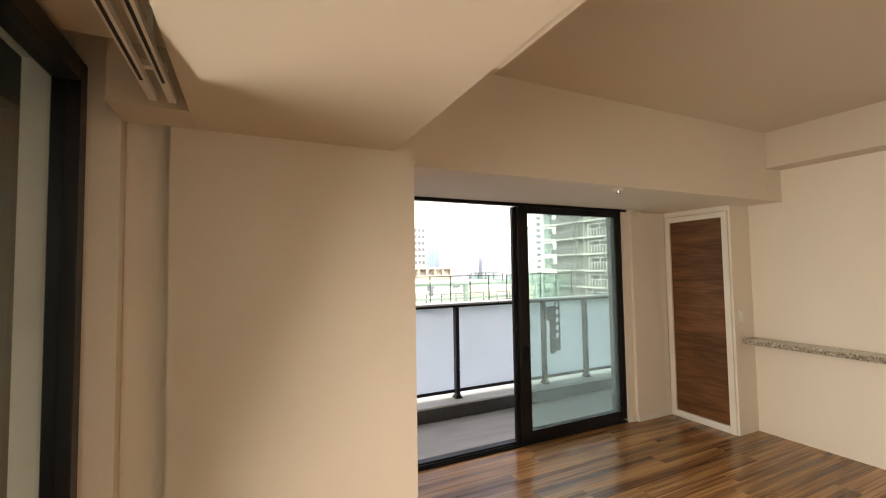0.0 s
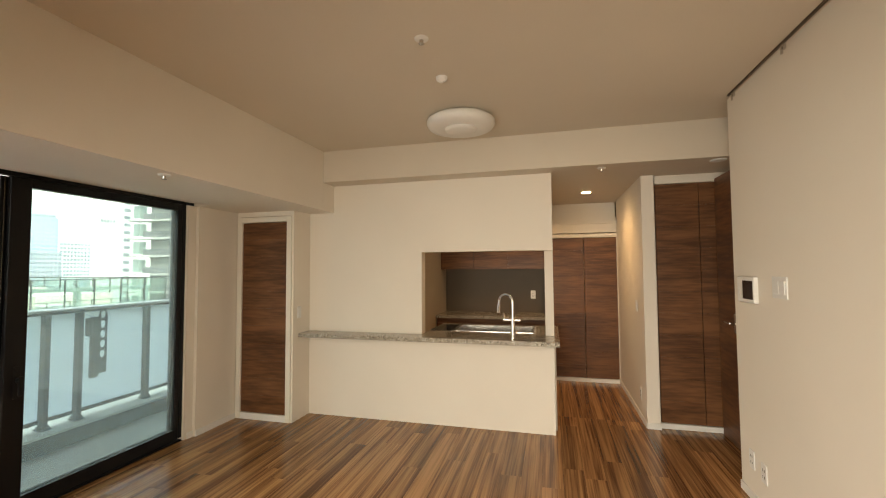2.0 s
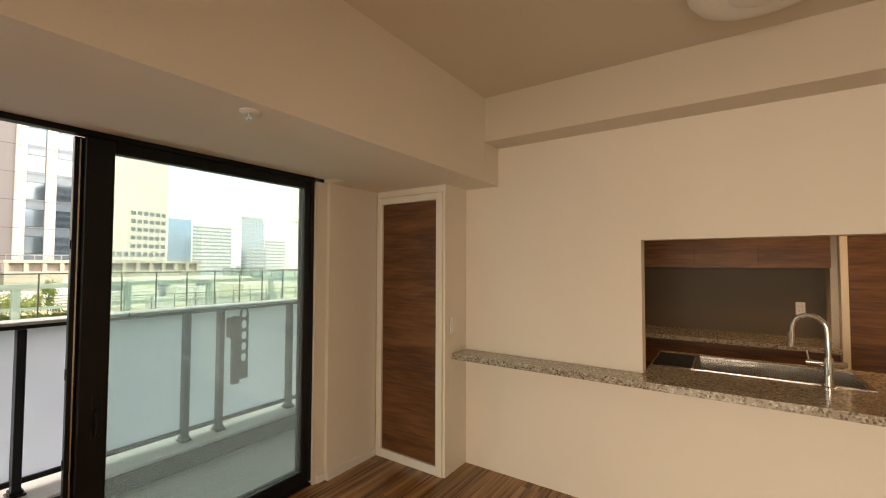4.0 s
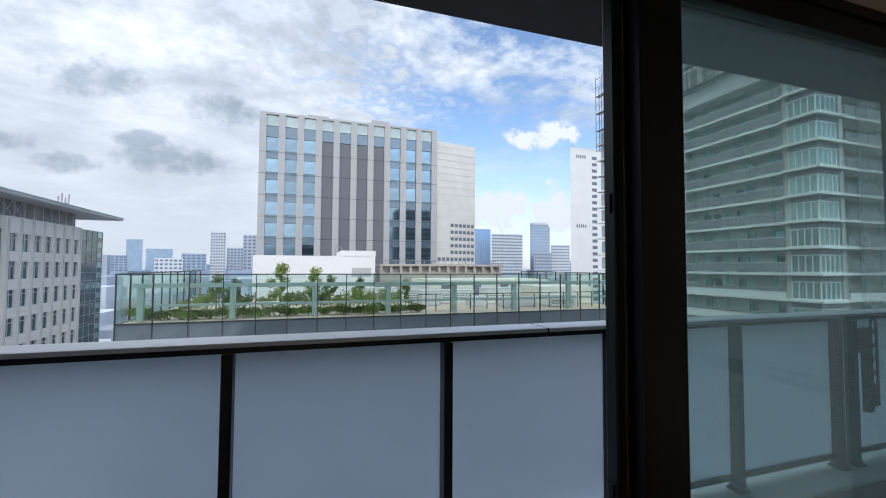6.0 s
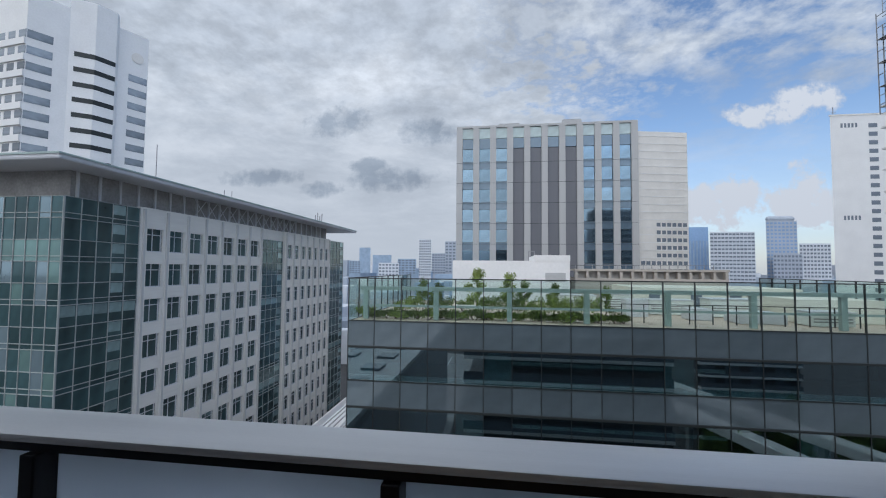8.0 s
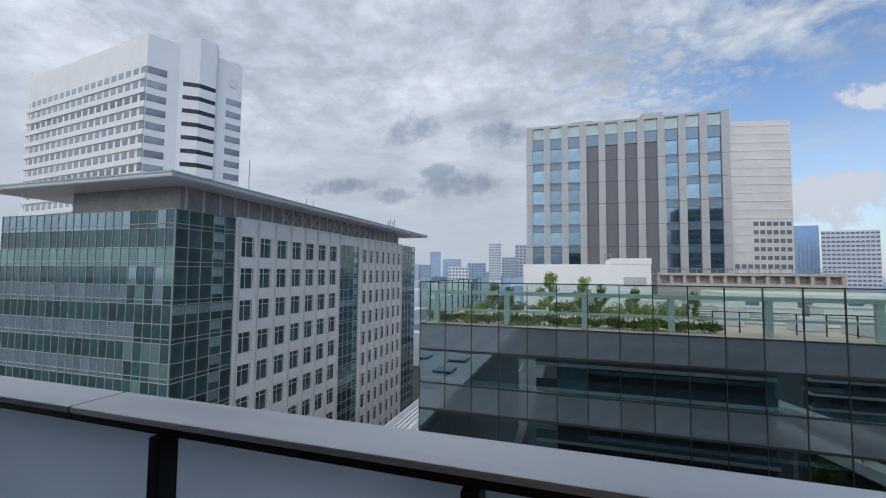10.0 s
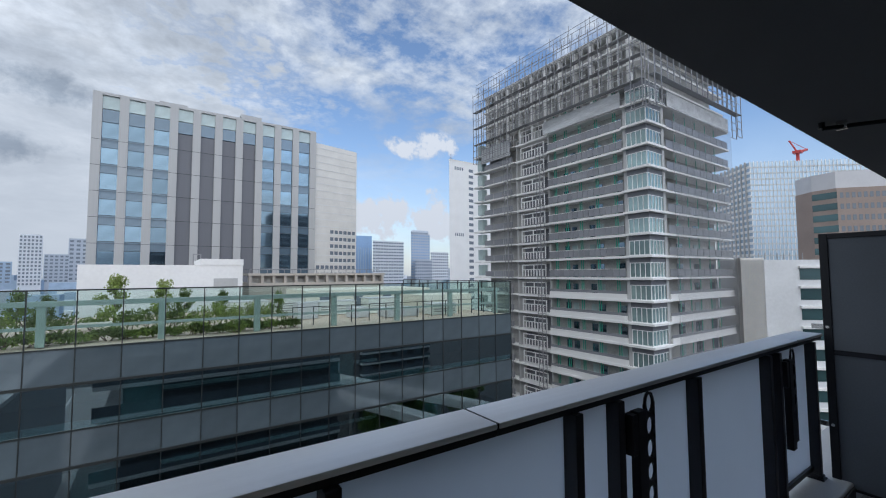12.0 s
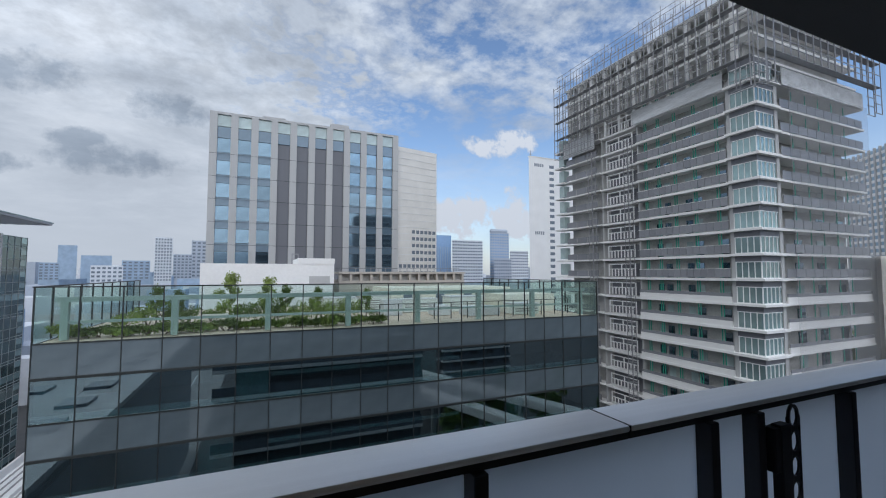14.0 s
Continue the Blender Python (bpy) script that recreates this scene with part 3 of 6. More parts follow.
cab = thing("kitchen_unit", (4.70, -2.5, 0), "walnut kitchen base unit under the worktop", "kitchen unit")
bpart("body", (-0.355, 0.30, -0.80, 0.48, 0.08, 0.60), WALNUT, cab)
bpart("plinth", (-0.34, 0.25, -0.78, 0.48, 0, 0.08), BLACK, cab)
for i in range(3):
    d = bpart("drawer", (0.302, 0.32, -0.79 + i * 0.42, -0.378 + i * 0.42, 0.1, 0.80), WALNUT, cab)
    bpart("pull", (0.321, 0.335, -0.70 + i * 0.42, -0.46 + i * 0.42, 0.74, 0.755), STEEL, d)
bpart("side_panel", (-0.355, 0.32, -0.815, -0.802, 0, 0.839), WALLPAPER, cab, "papered end panel")
sink = thing("sink", (4.745, -2.68, 0.88), "brushed steel sink set into the worktop", "sink")
w2, l2 = (SX1 - SX0) / 2, (SY1 - SY0) / 2
bpart("basin", [(-w2, w2, -l2, l2, -0.19, -0.185), (-w2, -w2 + 0.006, -l2, l2, -0.185, 0.002), (w2 - 0.006, w2, -l2, l2, -0.185, 0.002), (-w2, w2, -l2, -l2 + 0.006, -0.185, 0.002), (-w2, w2, l2 - 0.006, l2, -0.185, 0.002)], STEEL, sink)
bpart("rim", [(-w2 - 0.02, -w2, -l2 - 0.02, l2 + 0.02, 0.005, 0.009), (w2, w2 + 0.02, -l2 - 0.02, l2 + 0.02, 0.005, 0.009), (-w2, w2, -l2 - 0.02, -l2, 0.005, 0.009), (-w2, w2, l2, l2 + 0.02, 0.005, 0.009)], STEEL, sink)
bpart("drainer", [(-w2 + 0.02 + 0.035 * i, -w2 + 0.03 + 0.035 * i, 0.06, l2 - 0.01, -0.02, -0.01) for i in range(12)], STEEL, sink, "steel draining rack")
bm = bmesh.new()
tube(bm, (0, 0, -0.188), (0, 0, -0.18), 0.05, 20)
part("drain", bm, CHROME, sink)
hob = thing("cooking_plate", (4.72, -2.14, 0.886), "flat dark glass cooking plate on the worktop", "hob")
bpart("glass_top", (-0.22, 0.22, -0.11, 0.11, 0, 0.006), SCREEN, hob, bevel=0.002)
bpart("trim", [(-0.226, 0.226, -0.114, -0.111, 0, 0.008), (-0.226, 0.226, 0.111, 0.114, 0, 0.008)], STEEL, hob)

tap = thing("tap", (4.44, -2.90, 0.885), "tall chrome gooseneck kitchen tap", "tap")
bm = bmesh.new()
lathe(bm, [(0.030, 0), (0.030, 0.008), (0.023, 0.014), (0.021, 0.165), (0.016, 0.17)], 20)
smooth(part("base", bm, CHROME, tap))
bm = bmesh.new()
pts = [Vector((0, 0, 0.16)), Vector((0, 0, 0.29))]
for i in range(1, 13):
    a = math.pi * i / 12
    pts.append(Vector((0.03 - 0.03 * math.cos(a), 0.072 - 0.072 * math.cos(a), 0.305 + 0.085 * math.sin(a))))
pts.append(Vector((0.062, 0.147, 0.27)))
bent(bm, pts, 0.013)
smooth(part("spout", bm, CHROME, tap))
bm = bmesh.new()
tube(bm, (0.062, 0.147, 0.285), (0.064, 0.150, 0.20), 0.018, 14, 0.016)
smooth(part("spray_head", bm, CHROME, tap))
bm = bmesh.new()
tube(bm, (0, -0.075, 0.135), (0, 0.095, 0.135), 0.015, 14)
tube(bm, (0, 0.082, 0.135), (0, 0.092, 0.20), 0.006, 8)
smooth(part("lever", bm, CHROME, tap))
structure("post_serving", (XK + 0.14, XK + 0.26, -3.30, -3.22, 0.886, HALL), WALLPAPER, "slim papered post beside the serving opening")

back = thing("back_unit", (6.2, -2.45, 0), "walnut back counter with a speckled granite top", "kitchen unit")
bpart("body", (-0.30, 0.298, -0.74, 0.74, 0.08, 0.85), WALNUT, back)
bpart("plinth", (-0.26, 0.298, -0.74, 0.74, 0.0, 0.08), BLACK, back)
bpart("granite_top", (-0.34, 0.298, -0.75, 0.75, 0.85, 0.89), GRANITE, back)
for i in range(3):
    bpart("drawer", (-0.32, -0.302, -0.735 + i * 0.495, -0.25 + i * 0.495, 0.10, 0.78), WALNUT, back)
upper = thing("wall_cabinet", (6.3, -2.45, 1.53), "walnut wall cabinet over the back counter", "cabinet")
bpart("body", (-0.15, 0.198, -0.74, 0.74, 0, 0.80), WALNUT, upper)
for i in range(3):
    bpart("cabinet_door", (-0.17, -0.152, -0.735 + i * 0.495, -0.25 + i * 0.495, 0.0, 0.80), WALNUT, upper)
# the kitchen's lack of daylight is put into this panel's dark colour
structure("backsplash", (6.47, 6.498, -3.2, -1.70, 0.89, 1.53), mat("backsplash_panel", (0.12, 0.092, 0.065), 0.5, vary=0.04, spec=0.25), "grey kitchen backsplash panel darkened for the dim kitchen")


def plate(name, loc, turn, w, h, label, rockers=1):
    """Wall plate; local -y faces the room."""
    ob = thing(name, loc, label, "switch" if rockers else "socket", turn=turn)
    bpart("plate", (-w / 2, w / 2, -0.008, 0, -h / 2, h / 2), PLASTIC, ob, bevel=0.003)
    for i in range(max(1, rockers)):
        ww = (w - 0.03) / max(1, rockers)
        x = -w / 2 + 0.015 + i * ww
        if rockers:
            bpart("rocker", (x + 0.002, x + ww - 0.002, -0.013, -0.006, -h / 2 + 0.025, h / 2 - 0.025), PLASTIC, ob, bevel=0.002)
        else:
            for hx in (-0.012, 0.009):
                for hz in (0.012, -0.028):
                    bpart("socket_hole", (hx, hx + 0.003, -0.0095, -0.007, hz, hz + 0.016), BLACK, ob)
    return ob


plate("light_switch", (4.02, -0.733, 1.10), 0, 0.07, 0.12, "white light switch beside the counter")
plate("light_switch", (4.95, -4.149, 1.14), 180, 0.07, 0.12, "white light switch on the hall wall")
plate("wall_socket", (4.85, -4.149, 0.26), 180, 0.07, 0.12, "white wall socket low on the hall wall", 0)
plate("light_switch", (2.98, YI + 0.001, 1.42), 180, 0.16, 0.125, "wide white light switch beside the intercom", 2)
plate("wall_socket", (3.42, YI + 0.001, 0.27), 180, 0.07, 0.12, "white wall socket low on the wall", 0)
plate("wall_socket", (3.26, YI + 0.001, 0.25), 180, 0.07, 0.12, "white wall socket low on the wall", 0)
plate("wall_socket", (6.469, -3.02, 1.15), -90, 0.07, 0.12, "white wall socket on the backsplash", 0)
ic = thing("intercom", (3.36, YI + 0.001, 1.39), "white wall intercom with a dark screen", "intercom", turn=180)
bpart("body", (-0.12, 0.12, -0.028, 0, -0.085, 0.085), PLASTIC, ic, bevel=0.006)
bpart("screen", (-0.035, 0.105, -0.030, -0.027, -0.06, 0.06), SCREEN, ic)
for i in range(3):
    bpart("button", (-0.095, -0.07, -0.031, -0.027, -0.05 + i * 0.035, -0.035 + i * 0.035), TRIM, ic)

# ---------------------------------------------------------------- ceiling fittings
lamp = thing("ceiling_lamp", (3.42, -2.60, CEIL), "round white ceiling lamp, switched off", "ceiling lamp")
OPAL = mat("opal_acrylic", (0.82, 0.81, 0.78), 0.35, vary=0.02)
bm = bmesh.new()
lathe(bm, [(0.12, 0.0), (0.24, -0.012), (0.272, -0.035), (0.275, -0.06), (0.255, -0.088), (0.20, -0.10), (0.135, -0.098)], 48)
smooth(part("shade", bm, OPAL, lamp), 60)
bm = bmesh.new()
lathe(bm, [(0.132, -0.09), (0.128, -0.108), (0.10, -0.118), (0.0005, -0.121)], 40)
smooth(part("centre_cover", bm, PLASTIC, lamp), 60)


def fitting(name, loc, label, profile, extra=None):
    ob = thing(name, loc, label, name.replace("_", " "))
    bm = bmesh.new()
    lathe(bm, profile, 24)
    smooth(part("rose", bm, PLASTIC, ob))
    if extra:
        bm = bmesh.new()
        lathe(bm, extra, 16)
        part("head", bm, STEEL if name == "sprinkler" else PLASTIC, ob)
        if name == "sprinkler":
            bm = bmesh.new()
            tube(bm, (0, 0, -0.030), (0, 0, -0.028), 0.016, 14)
            part("deflector", bm, STEEL, ob)
    return ob


SPR = [(0.038, 0), (0.038, -0.004), (0.030, -0.010), (0.012, -0.010)]
HEAD = [(0.012, -0.010), (0.009, -0.028)]
fitting("sprinkler", (2.24, -2.64, CEIL), "white recessed sprinkler head", SPR, HEAD)
fitting("sprinkler", (2.27, -0.92, LOW), "white recessed sprinkler head", SPR, HEAD)
fitting("sprinkler", (4.14, -3.74, HALL), "white recessed sprinkler head", SPR, HEAD)
fitting("smoke_detector", (2.70, -2.63, CEIL), "small white smoke detector on the ceiling", [(0.036, 0), (0.036, -0.014), (0.031, -0.022), (0.016, -0.028)], [(0.015, -0.025), (0.011, -0.034)])
GLOWLAMP = glow_mat("lit_lamp_face", (1.0, 0.78, 0.5), 14.0)
for loc, lit in (((5.35, -3.70, HALL), True), ((5.45, -2.60, HALL), True), ((4.12, -4.66, HALL), False)):
    dl = thing("downlight", loc, "round recessed downlight, lit warm" if lit else "round recessed downlight, switched off", "downlight")
    bm = bmesh.new()
    lathe(bm, [(0.062, 0), (0.062, -0.006), (0.05, -0.009), (0.046, -0.004)], 28)
    smooth(part("bezel", bm, PLASTIC, dl))
    bm = bmesh.new()
    tube(bm, (0, 0, -0.010), (0, 0, -0.006), 0.045, 24)
    part("lens", bm, GLOWLAMP if lit else OPAL, dl)
    if lit:
        ld = bpy.data.lights.new("downlight_beam", "SPOT")
        ld.energy, ld.color, ld.spot_size, ld.spot_blend, ld.shadow_soft_size = HALL_WATTS if loc[1] < -3 else 2.2, (1.0, 0.64, 0.32), radians(150), 0.9, 0.06
        lo = new("downlight_beam", ld)
        lo.matrix_world = Matrix.Translation((loc[0], loc[1], loc[2] - 0.02))
pr = thing("picture_rail", (0, YI + 0.03, CEIL), "slim brown picture rail with hooks at the top of the wall", "picture rail")
bpart("rail", (-0.3, 3.5, -0.006, 0.006, -0.012, 0), mat("bronze_rail", (0.10, 0.075, 0.05), 0.4, 0.6), pr)
for x in (3.42, 2.78, 1.7, 0.6):
    bpart("hook", [(x - 0.012, x + 0.012, -0.008, 0.008, -0.045, -0.02), (x - 0.006, x + 0.006, 0.004, 0.012, -0.07, -0.03)], STEEL, pr)

# ---------------------------------------------------------------- balustrade
RY, RZ = 1.41, 1.165
posts_x = [0.02 + 1.0215 * i for i in range(-3, 6)]
bal = thing("balustrade", (0, 0, 0), "charcoal metal balustrade with frosted glass panels", "balustrade")
for x in posts_x + [6.06, 3.375, 5.30]:
    bm = bmesh.new()
    box(bm, x + 0.003, x + 0.050, RY - 0.035, RY + 0.035, 0.05, 1.117, 0.004)
    p = part("post", bm, DARKMETAL, bal)
    bm = bmesh.new()
    box(bm, x - 0.020, x + 0.073, RY - 0.055, RY + 0.055, 0.04, 0.056, 0.006)
    box(bm, x - 0.008, x + 0.061, RY - 0.044, RY + 0.044, 0.054, 0.078, 0.006)
    part("foot", bm, DARKMETAL, p)
ends = [-3.04] + posts_x[1:] + [6.06]
for a, b in zip(ends, ends[1:]):
    gp = bpart("glass_panel", (a + 0.052, b + 0.001, RY + 0.03, RY + 0.042, 0.13, 1.12), FROST, bal, "frosted glass panel")
    bpart("bottom_rail", (a + 0.052, b + 0.001, RY + 0.012, RY + 0.058, 0.10, 0.135), DARKMETAL, gp)
cuts = [-3.5, -0.375, 2.685, 5.745, 6.35]
for a, b in zip(cuts, cuts[1:]):
    bm = bmesh.new()
    box(bm, a + 0.003, b - 0.003, RY - 0.025, RY + 0.175, 1.143, 1.168, 0.01)
    rc = smooth(part("rail_cap", bm, RAILCAP, bal, "pale anodised hand rail cap"), 30)
    bpart("cap_underside", (a + 0.003, b - 0.003, RY - 0.012, RY + 0.16, 1.118, 1.1425), DARKMETAL, rc)
for xj in (-0.375, 2.685, 5.745):
    bpart("rail_joint", (xj - 0.004, xj + 0.004, RY - 0.02, RY + 0.17, 1.146, 1.1655), BLACK, bal)


def pole_holder(x, z):
    """Swing-out plate with five round holes that carries a drying pole."""
    ob = thing("pole_holder", (x, RY - 0.004, z), "black swing-out drying pole holder with holes", "pole holder", group="drying pole holders")
    bpart("mount", (-0.008, 0.10, -0.05, 0.0, -0.06, 0.12), DARKMETAL, ob, bevel=0.004)
    bpart("slide_bar", (0.03, 0.10, -0.055, -0.012, -0.50, 0.13), DARKMETAL, ob, bevel=0.004)
    bm = bmesh.new()
    w, n, r = 0.078, 5, 0.027
    cx = [0.145 for _ in range(n)]
    cz = [0.15 - 0.104 * i for i in range(n)]
    seg = 16
    th = 0.010
    y0 = -0.042
    # front and back sheets: a square cell with a round hole for each hole, then the solid tail
    for yy, flip in ((y0, False), (y0 + th, True)):
        for k in range(n):
            ring, outerv = [], []
            for i in range(seg):
                a = 2 * math.pi * (i + 0.5) / seg
                c, s = math.cos(a), math.sin(a)
                ring.append(bm.verts.new((cx[k] + r * c, yy, cz[k] + 1.5 * r * s)))
                m = max(abs(c), abs(s))
                if k == 0 and s > 0:
                    outerv.append(bm.verts.new((cx[k] + w / 2 * c, yy, cz[k] + 0.052 * s)))
                else:
                    outerv.append(bm.verts.new((cx[k] + w / 2 * c / m, yy, cz[k] + 0.052 * s / m)))
            for i in range(seg):
                j = (i + 1) % seg
                f = (ring[i], ring[j], outerv[j], outerv[i])
                bm.faces.new(f if not flip else f[::-1])
    for k in range(n):
        ra, rb = [], []
        for i in range(seg):
            a = 2 * math.pi * (i + 0.5) / seg
            ra.append(bm.verts.new((cx[k] + r * math.cos(a), y0, cz[k] + 1.5 * r * math.sin(a))))
            rb.append(bm.verts.new((cx[k] + r * math.cos(a), y0 + th, cz[k] + 1.5 * r * math.sin(a))))
        for i in range(seg):
            j = (i + 1) % seg
            bm.faces.new((ra[i], ra[j], rb[j], rb[i]))
    box(bm, cx[0] - w / 2, cx[0] + w / 2, y0, y0 + th, cz[-1] - 0.20, cz[-1] - 0.052)
    for sx in (-1, 1):
        box(bm, cx[0] + sx * w / 2 - 0.003, cx[0] + sx * w / 2 + 0.003, y0 - 0.001, y0 + th + 0.001, cz[-1] - 0.20, cz[0])
    part("holed_plate", bm, DARKMETAL, ob)
    return ob


pole_holder(3.46, 0.93)
pole_holder(5.38, 0.93)
pt = thing("partition", (6.2, 0, 0), "dark grey balcony partition board in a metal frame", "partition")
bpart("board", [(0.012, 0.024, 0.20, 1.29, 1.06, 1.96)], PARTITION, pt)
bpart("board", [(0.012, 0.024, 0.20, 1.29, 0.0, 1.02)], PARTITION, pt)
bpart("frame", [(0, 0.04, 1.29, 1.345, -0.1, 2.0), (0, 0.04, 0.145, 0.20, -0.1, 2.0), (0, 0.04, 0.20, 1.29, 1.96, 2.0), (0, 0.04, 0.20, 1.29, -0.02, 0.0), (0, 0.04, 0.20, 1.29, 1.02, 1.06)], DARKMETAL, pt, bevel=0.003)
for z in (1.24, 0.46):
    bm = bmesh.new()
    tube(bm, (-0.012, 1.318, z), (0.002, 1.318, z), 0.012, 12)
    part("bolt", bm, STEEL, pt)
bpart("bracket", [(0.0, 0.012, 1.345, 1.42, 1.22, 1.26), (0.0, 0.012, 1.345, 1.42, 0.44, 0.48)], STEEL, pt)
bpart("label_line", [(0.006, 0.0125, 0.34 + 0.03 * i, 0.34 + 0.03 * i + 0.02, 0.885, 0.905) for i in range(17)], mat("faded_print", (0.05, 0.055, 0.065), 0.7), pt, "faint dark printed line")
for x0, y0, y1 in ((5.75, 1.18, 0.35), (10.8, 1.28, 0.35)):
    pp = thing("soffit_pipe", (x0, 0, 2.80), "dark conduit clipped under the balcony slab", "pipe")
    bm = bmesh.new()
    tube(bm, (0, y0, -0.045), (0.45, y1, -0.045), 0.017, 10)
    tube(bm, (0, y0, -0.045), (0, y0, 0), 0.022, 10)
    smooth(part("conduit", bm, BLACK, pp))
    for k in (0.12, 0.85):
        bpart("clip", (0.45 * k - 0.01, 0.45 * k + 0.01, y0 + (y1 - y0) * k - 0.03, y0 + (y1 - y0) * k + 0.03, -0.068, 0), STEEL, pp)

# ---------------------------------------------------------------- city: materials
GZ = -42.0
GREYPANEL = mat("grey_cladding", (0.46, 0.46, 0.455), 0.7, vary=0.06, scale=0.3, grain=3)
DARKPANEL = mat("dark_grey_panel", (0.16, 0.165, 0.185), 0.6, vary=0.06, scale=0.3, grain=3)
CITYGLASS = mat("blue_reflective_glass", (0.17, 0.25, 0.32), 0.05, 0.85, vary=0.3, scale=0.15, grain=0.8, spec=1.0, random_tint=0.25)
SPANDREL = mat("blue_grey_spandrel", (0.13, 0.19, 0.25), 0.15, 0.3, vary=0.1, scale=0.3, grain=2, spec=0.8)
DARKGLASS = glass_mat("dark_curtain_glass", (0.44, 0.56, 0.58), 0.0, gloss=0.21, sheen=(0.78, 0.94, 1.0))
SPANGLASS = mat("grey_spandrel_glass", (0.135, 0.17, 0.19), 0.06, 0.3, vary=0.10, scale=0.3, grain=2, spec=1.0, random_tint=0.12)
TEALGLASS = mat("teal_curtain_glass", (0.07, 0.14, 0.15), 0.07, 0.45, vary=0.5, scale=0.12, grain=0.6, spec=1.0, random_tint=0.3)
GREENGLASS = glass_mat("green_parapet_glass", (0.86, 0.93, 0.905), gloss=0.045)
MULLION = mat("dark_mullion", (0.03, 0.035, 0.035), 0.5, 0.3)
STONEGREY = mat("pale_stone_cladding", (0.76, 0.735, 0.685), 0.75, vary=0.07, scale=0.4, grain=5)
PIERGREY = mat("grey_stone_pier", (0.58, 0.57, 0.55), 0.75, vary=0.08, scale=0.4, grain=5)
ROOFMETAL = mat("pale_roof_metal", (0.58, 0.58, 0.60), 0.5, 0.0, vary=0.06, scale=0.3, grain=4)
SOOTY = mat("grey_louvre_screen", (0.27, 0.26, 0.255), 0.6, vary=0.25, scale=0.6, grain=4)
WHITEWALL = mat("white_render", (0.80, 0.795, 0.78), 0.8, vary=0.05, scale=0.2, grain=3)
BEIGE = mat("beige_render", (0.50, 0.45, 0.39), 0.8, vary=0.08, scale=0.3, grain=4)
SLABWHITE = mat("white_slab_edge", (0.82, 0.81, 0.79), 0.75, vary=0.07, scale=0.3, grain=4)
FLATGREY = mat("raw_grey_concrete", (0.34, 0.335, 0.33), 0.85, vary=0.15, scale=0.3, grain=4)
FLATDARK = mat("recessed_grey_wall", (0.44, 0.435, 0.42), 0.8, vary=0.2, scale=0.4, grain=4)
PANELGREY = mat("grey_balcony_panel", (0.25, 0.255, 0.275), 0.35, vary=0.08, scale=0.5, grain=5, random_tint=0.1)
GREENPIPE = mat("green_primer_pipe", (0.04, 0.36, 0.25), 0.5, vary=0.1)
SCAFFOLD = mat("galvanised_scaffold", (0.30, 0.30, 0.31), 0.5, 0.2, vary=0.1, scale=1, grain=10)
PALEPANE = mat("pale_filmed_window", (0.42, 0.52, 0.52), 0.12, vary=0.15, scale=0.4, grain=2, spec=0.8, random_tint=0.12)
FRAMEWHITE = mat("white_window_frame", (0.80, 0.80, 0.79), 0.5, vary=0.03)
ASPHALT = mat("asphalt_ground", (0.06, 0.06, 0.062), 0.9, vary=0.25, scale=0.02, grain=0.4)
# distance haze is mixed into these far colours, paler and bluer than the walls
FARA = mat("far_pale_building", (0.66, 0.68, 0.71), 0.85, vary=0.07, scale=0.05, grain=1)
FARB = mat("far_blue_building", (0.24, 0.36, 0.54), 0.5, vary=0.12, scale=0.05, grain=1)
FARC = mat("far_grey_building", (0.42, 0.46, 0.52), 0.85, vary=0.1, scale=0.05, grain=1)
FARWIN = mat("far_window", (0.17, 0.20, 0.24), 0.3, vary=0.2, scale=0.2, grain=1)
FARBLUE = mat("haze_tinted_skyline", (0.33, 0.42, 0.53), 0.9, vary=0.2, scale=0.01, grain=0.2)
BRICKC = mat("brown_brick_tower", (0.34, 0.27, 0.235), 0.8, vary=0.1, scale=0.2, grain=3)
LEAF = mat("shrub_leaf", (0.115, 0.165, 0.035), 0.7, vary=0.5, scale=1.2, grain=9, random_tint=0.3)
LEAFLIGHT = mat("fresh_leaf", (0.21, 0.27, 0.06), 0.7, vary=0.4, scale=1.2, grain=9)
BARK = mat("bark", (0.12, 0.085, 0.06), 0.9, vary=0.2, scale=4, grain=30)
SAND = mat("terrace_paving", (0.58, 0.47, 0.38), 0.85, vary=0.12, scale=0.5, grain=6)
STEELPAINT = mat("pale_green_steel", (0.34, 0.42, 0.40), 0.5, 0.1, vary=0.05)


def mesh_boxes(name, boxes, material, parent=None, label=""):
    """Many boxes joined in one mesh."""
    vs, fs = [], []
    for x0, x1, y0, y1, z0, z1 in boxes:
        n = len(vs)
        vs += [(x0, y0, z0), (x1, y0, z0), (x1, y1, z0), (x0, y1, z0), (x0, y0, z1), (x1, y0, z1), (x1, y1, z1), (x0, y1, z1)]
        fs += [tuple(n + i for i in f) for f in ((0, 3, 2, 1), (4, 5, 6, 7), (0, 1, 5, 4), (1, 2, 6, 5), (2, 3, 7, 6), (3, 0, 4, 7))]
    me = bpy.data.meshes.new(name)
    me.from_pydata(vs, [], fs)
    me.materials.append(material)
    ob = new(name, me)
    ob.parent = parent
    if label:
        tagged(ob, label)
    return ob


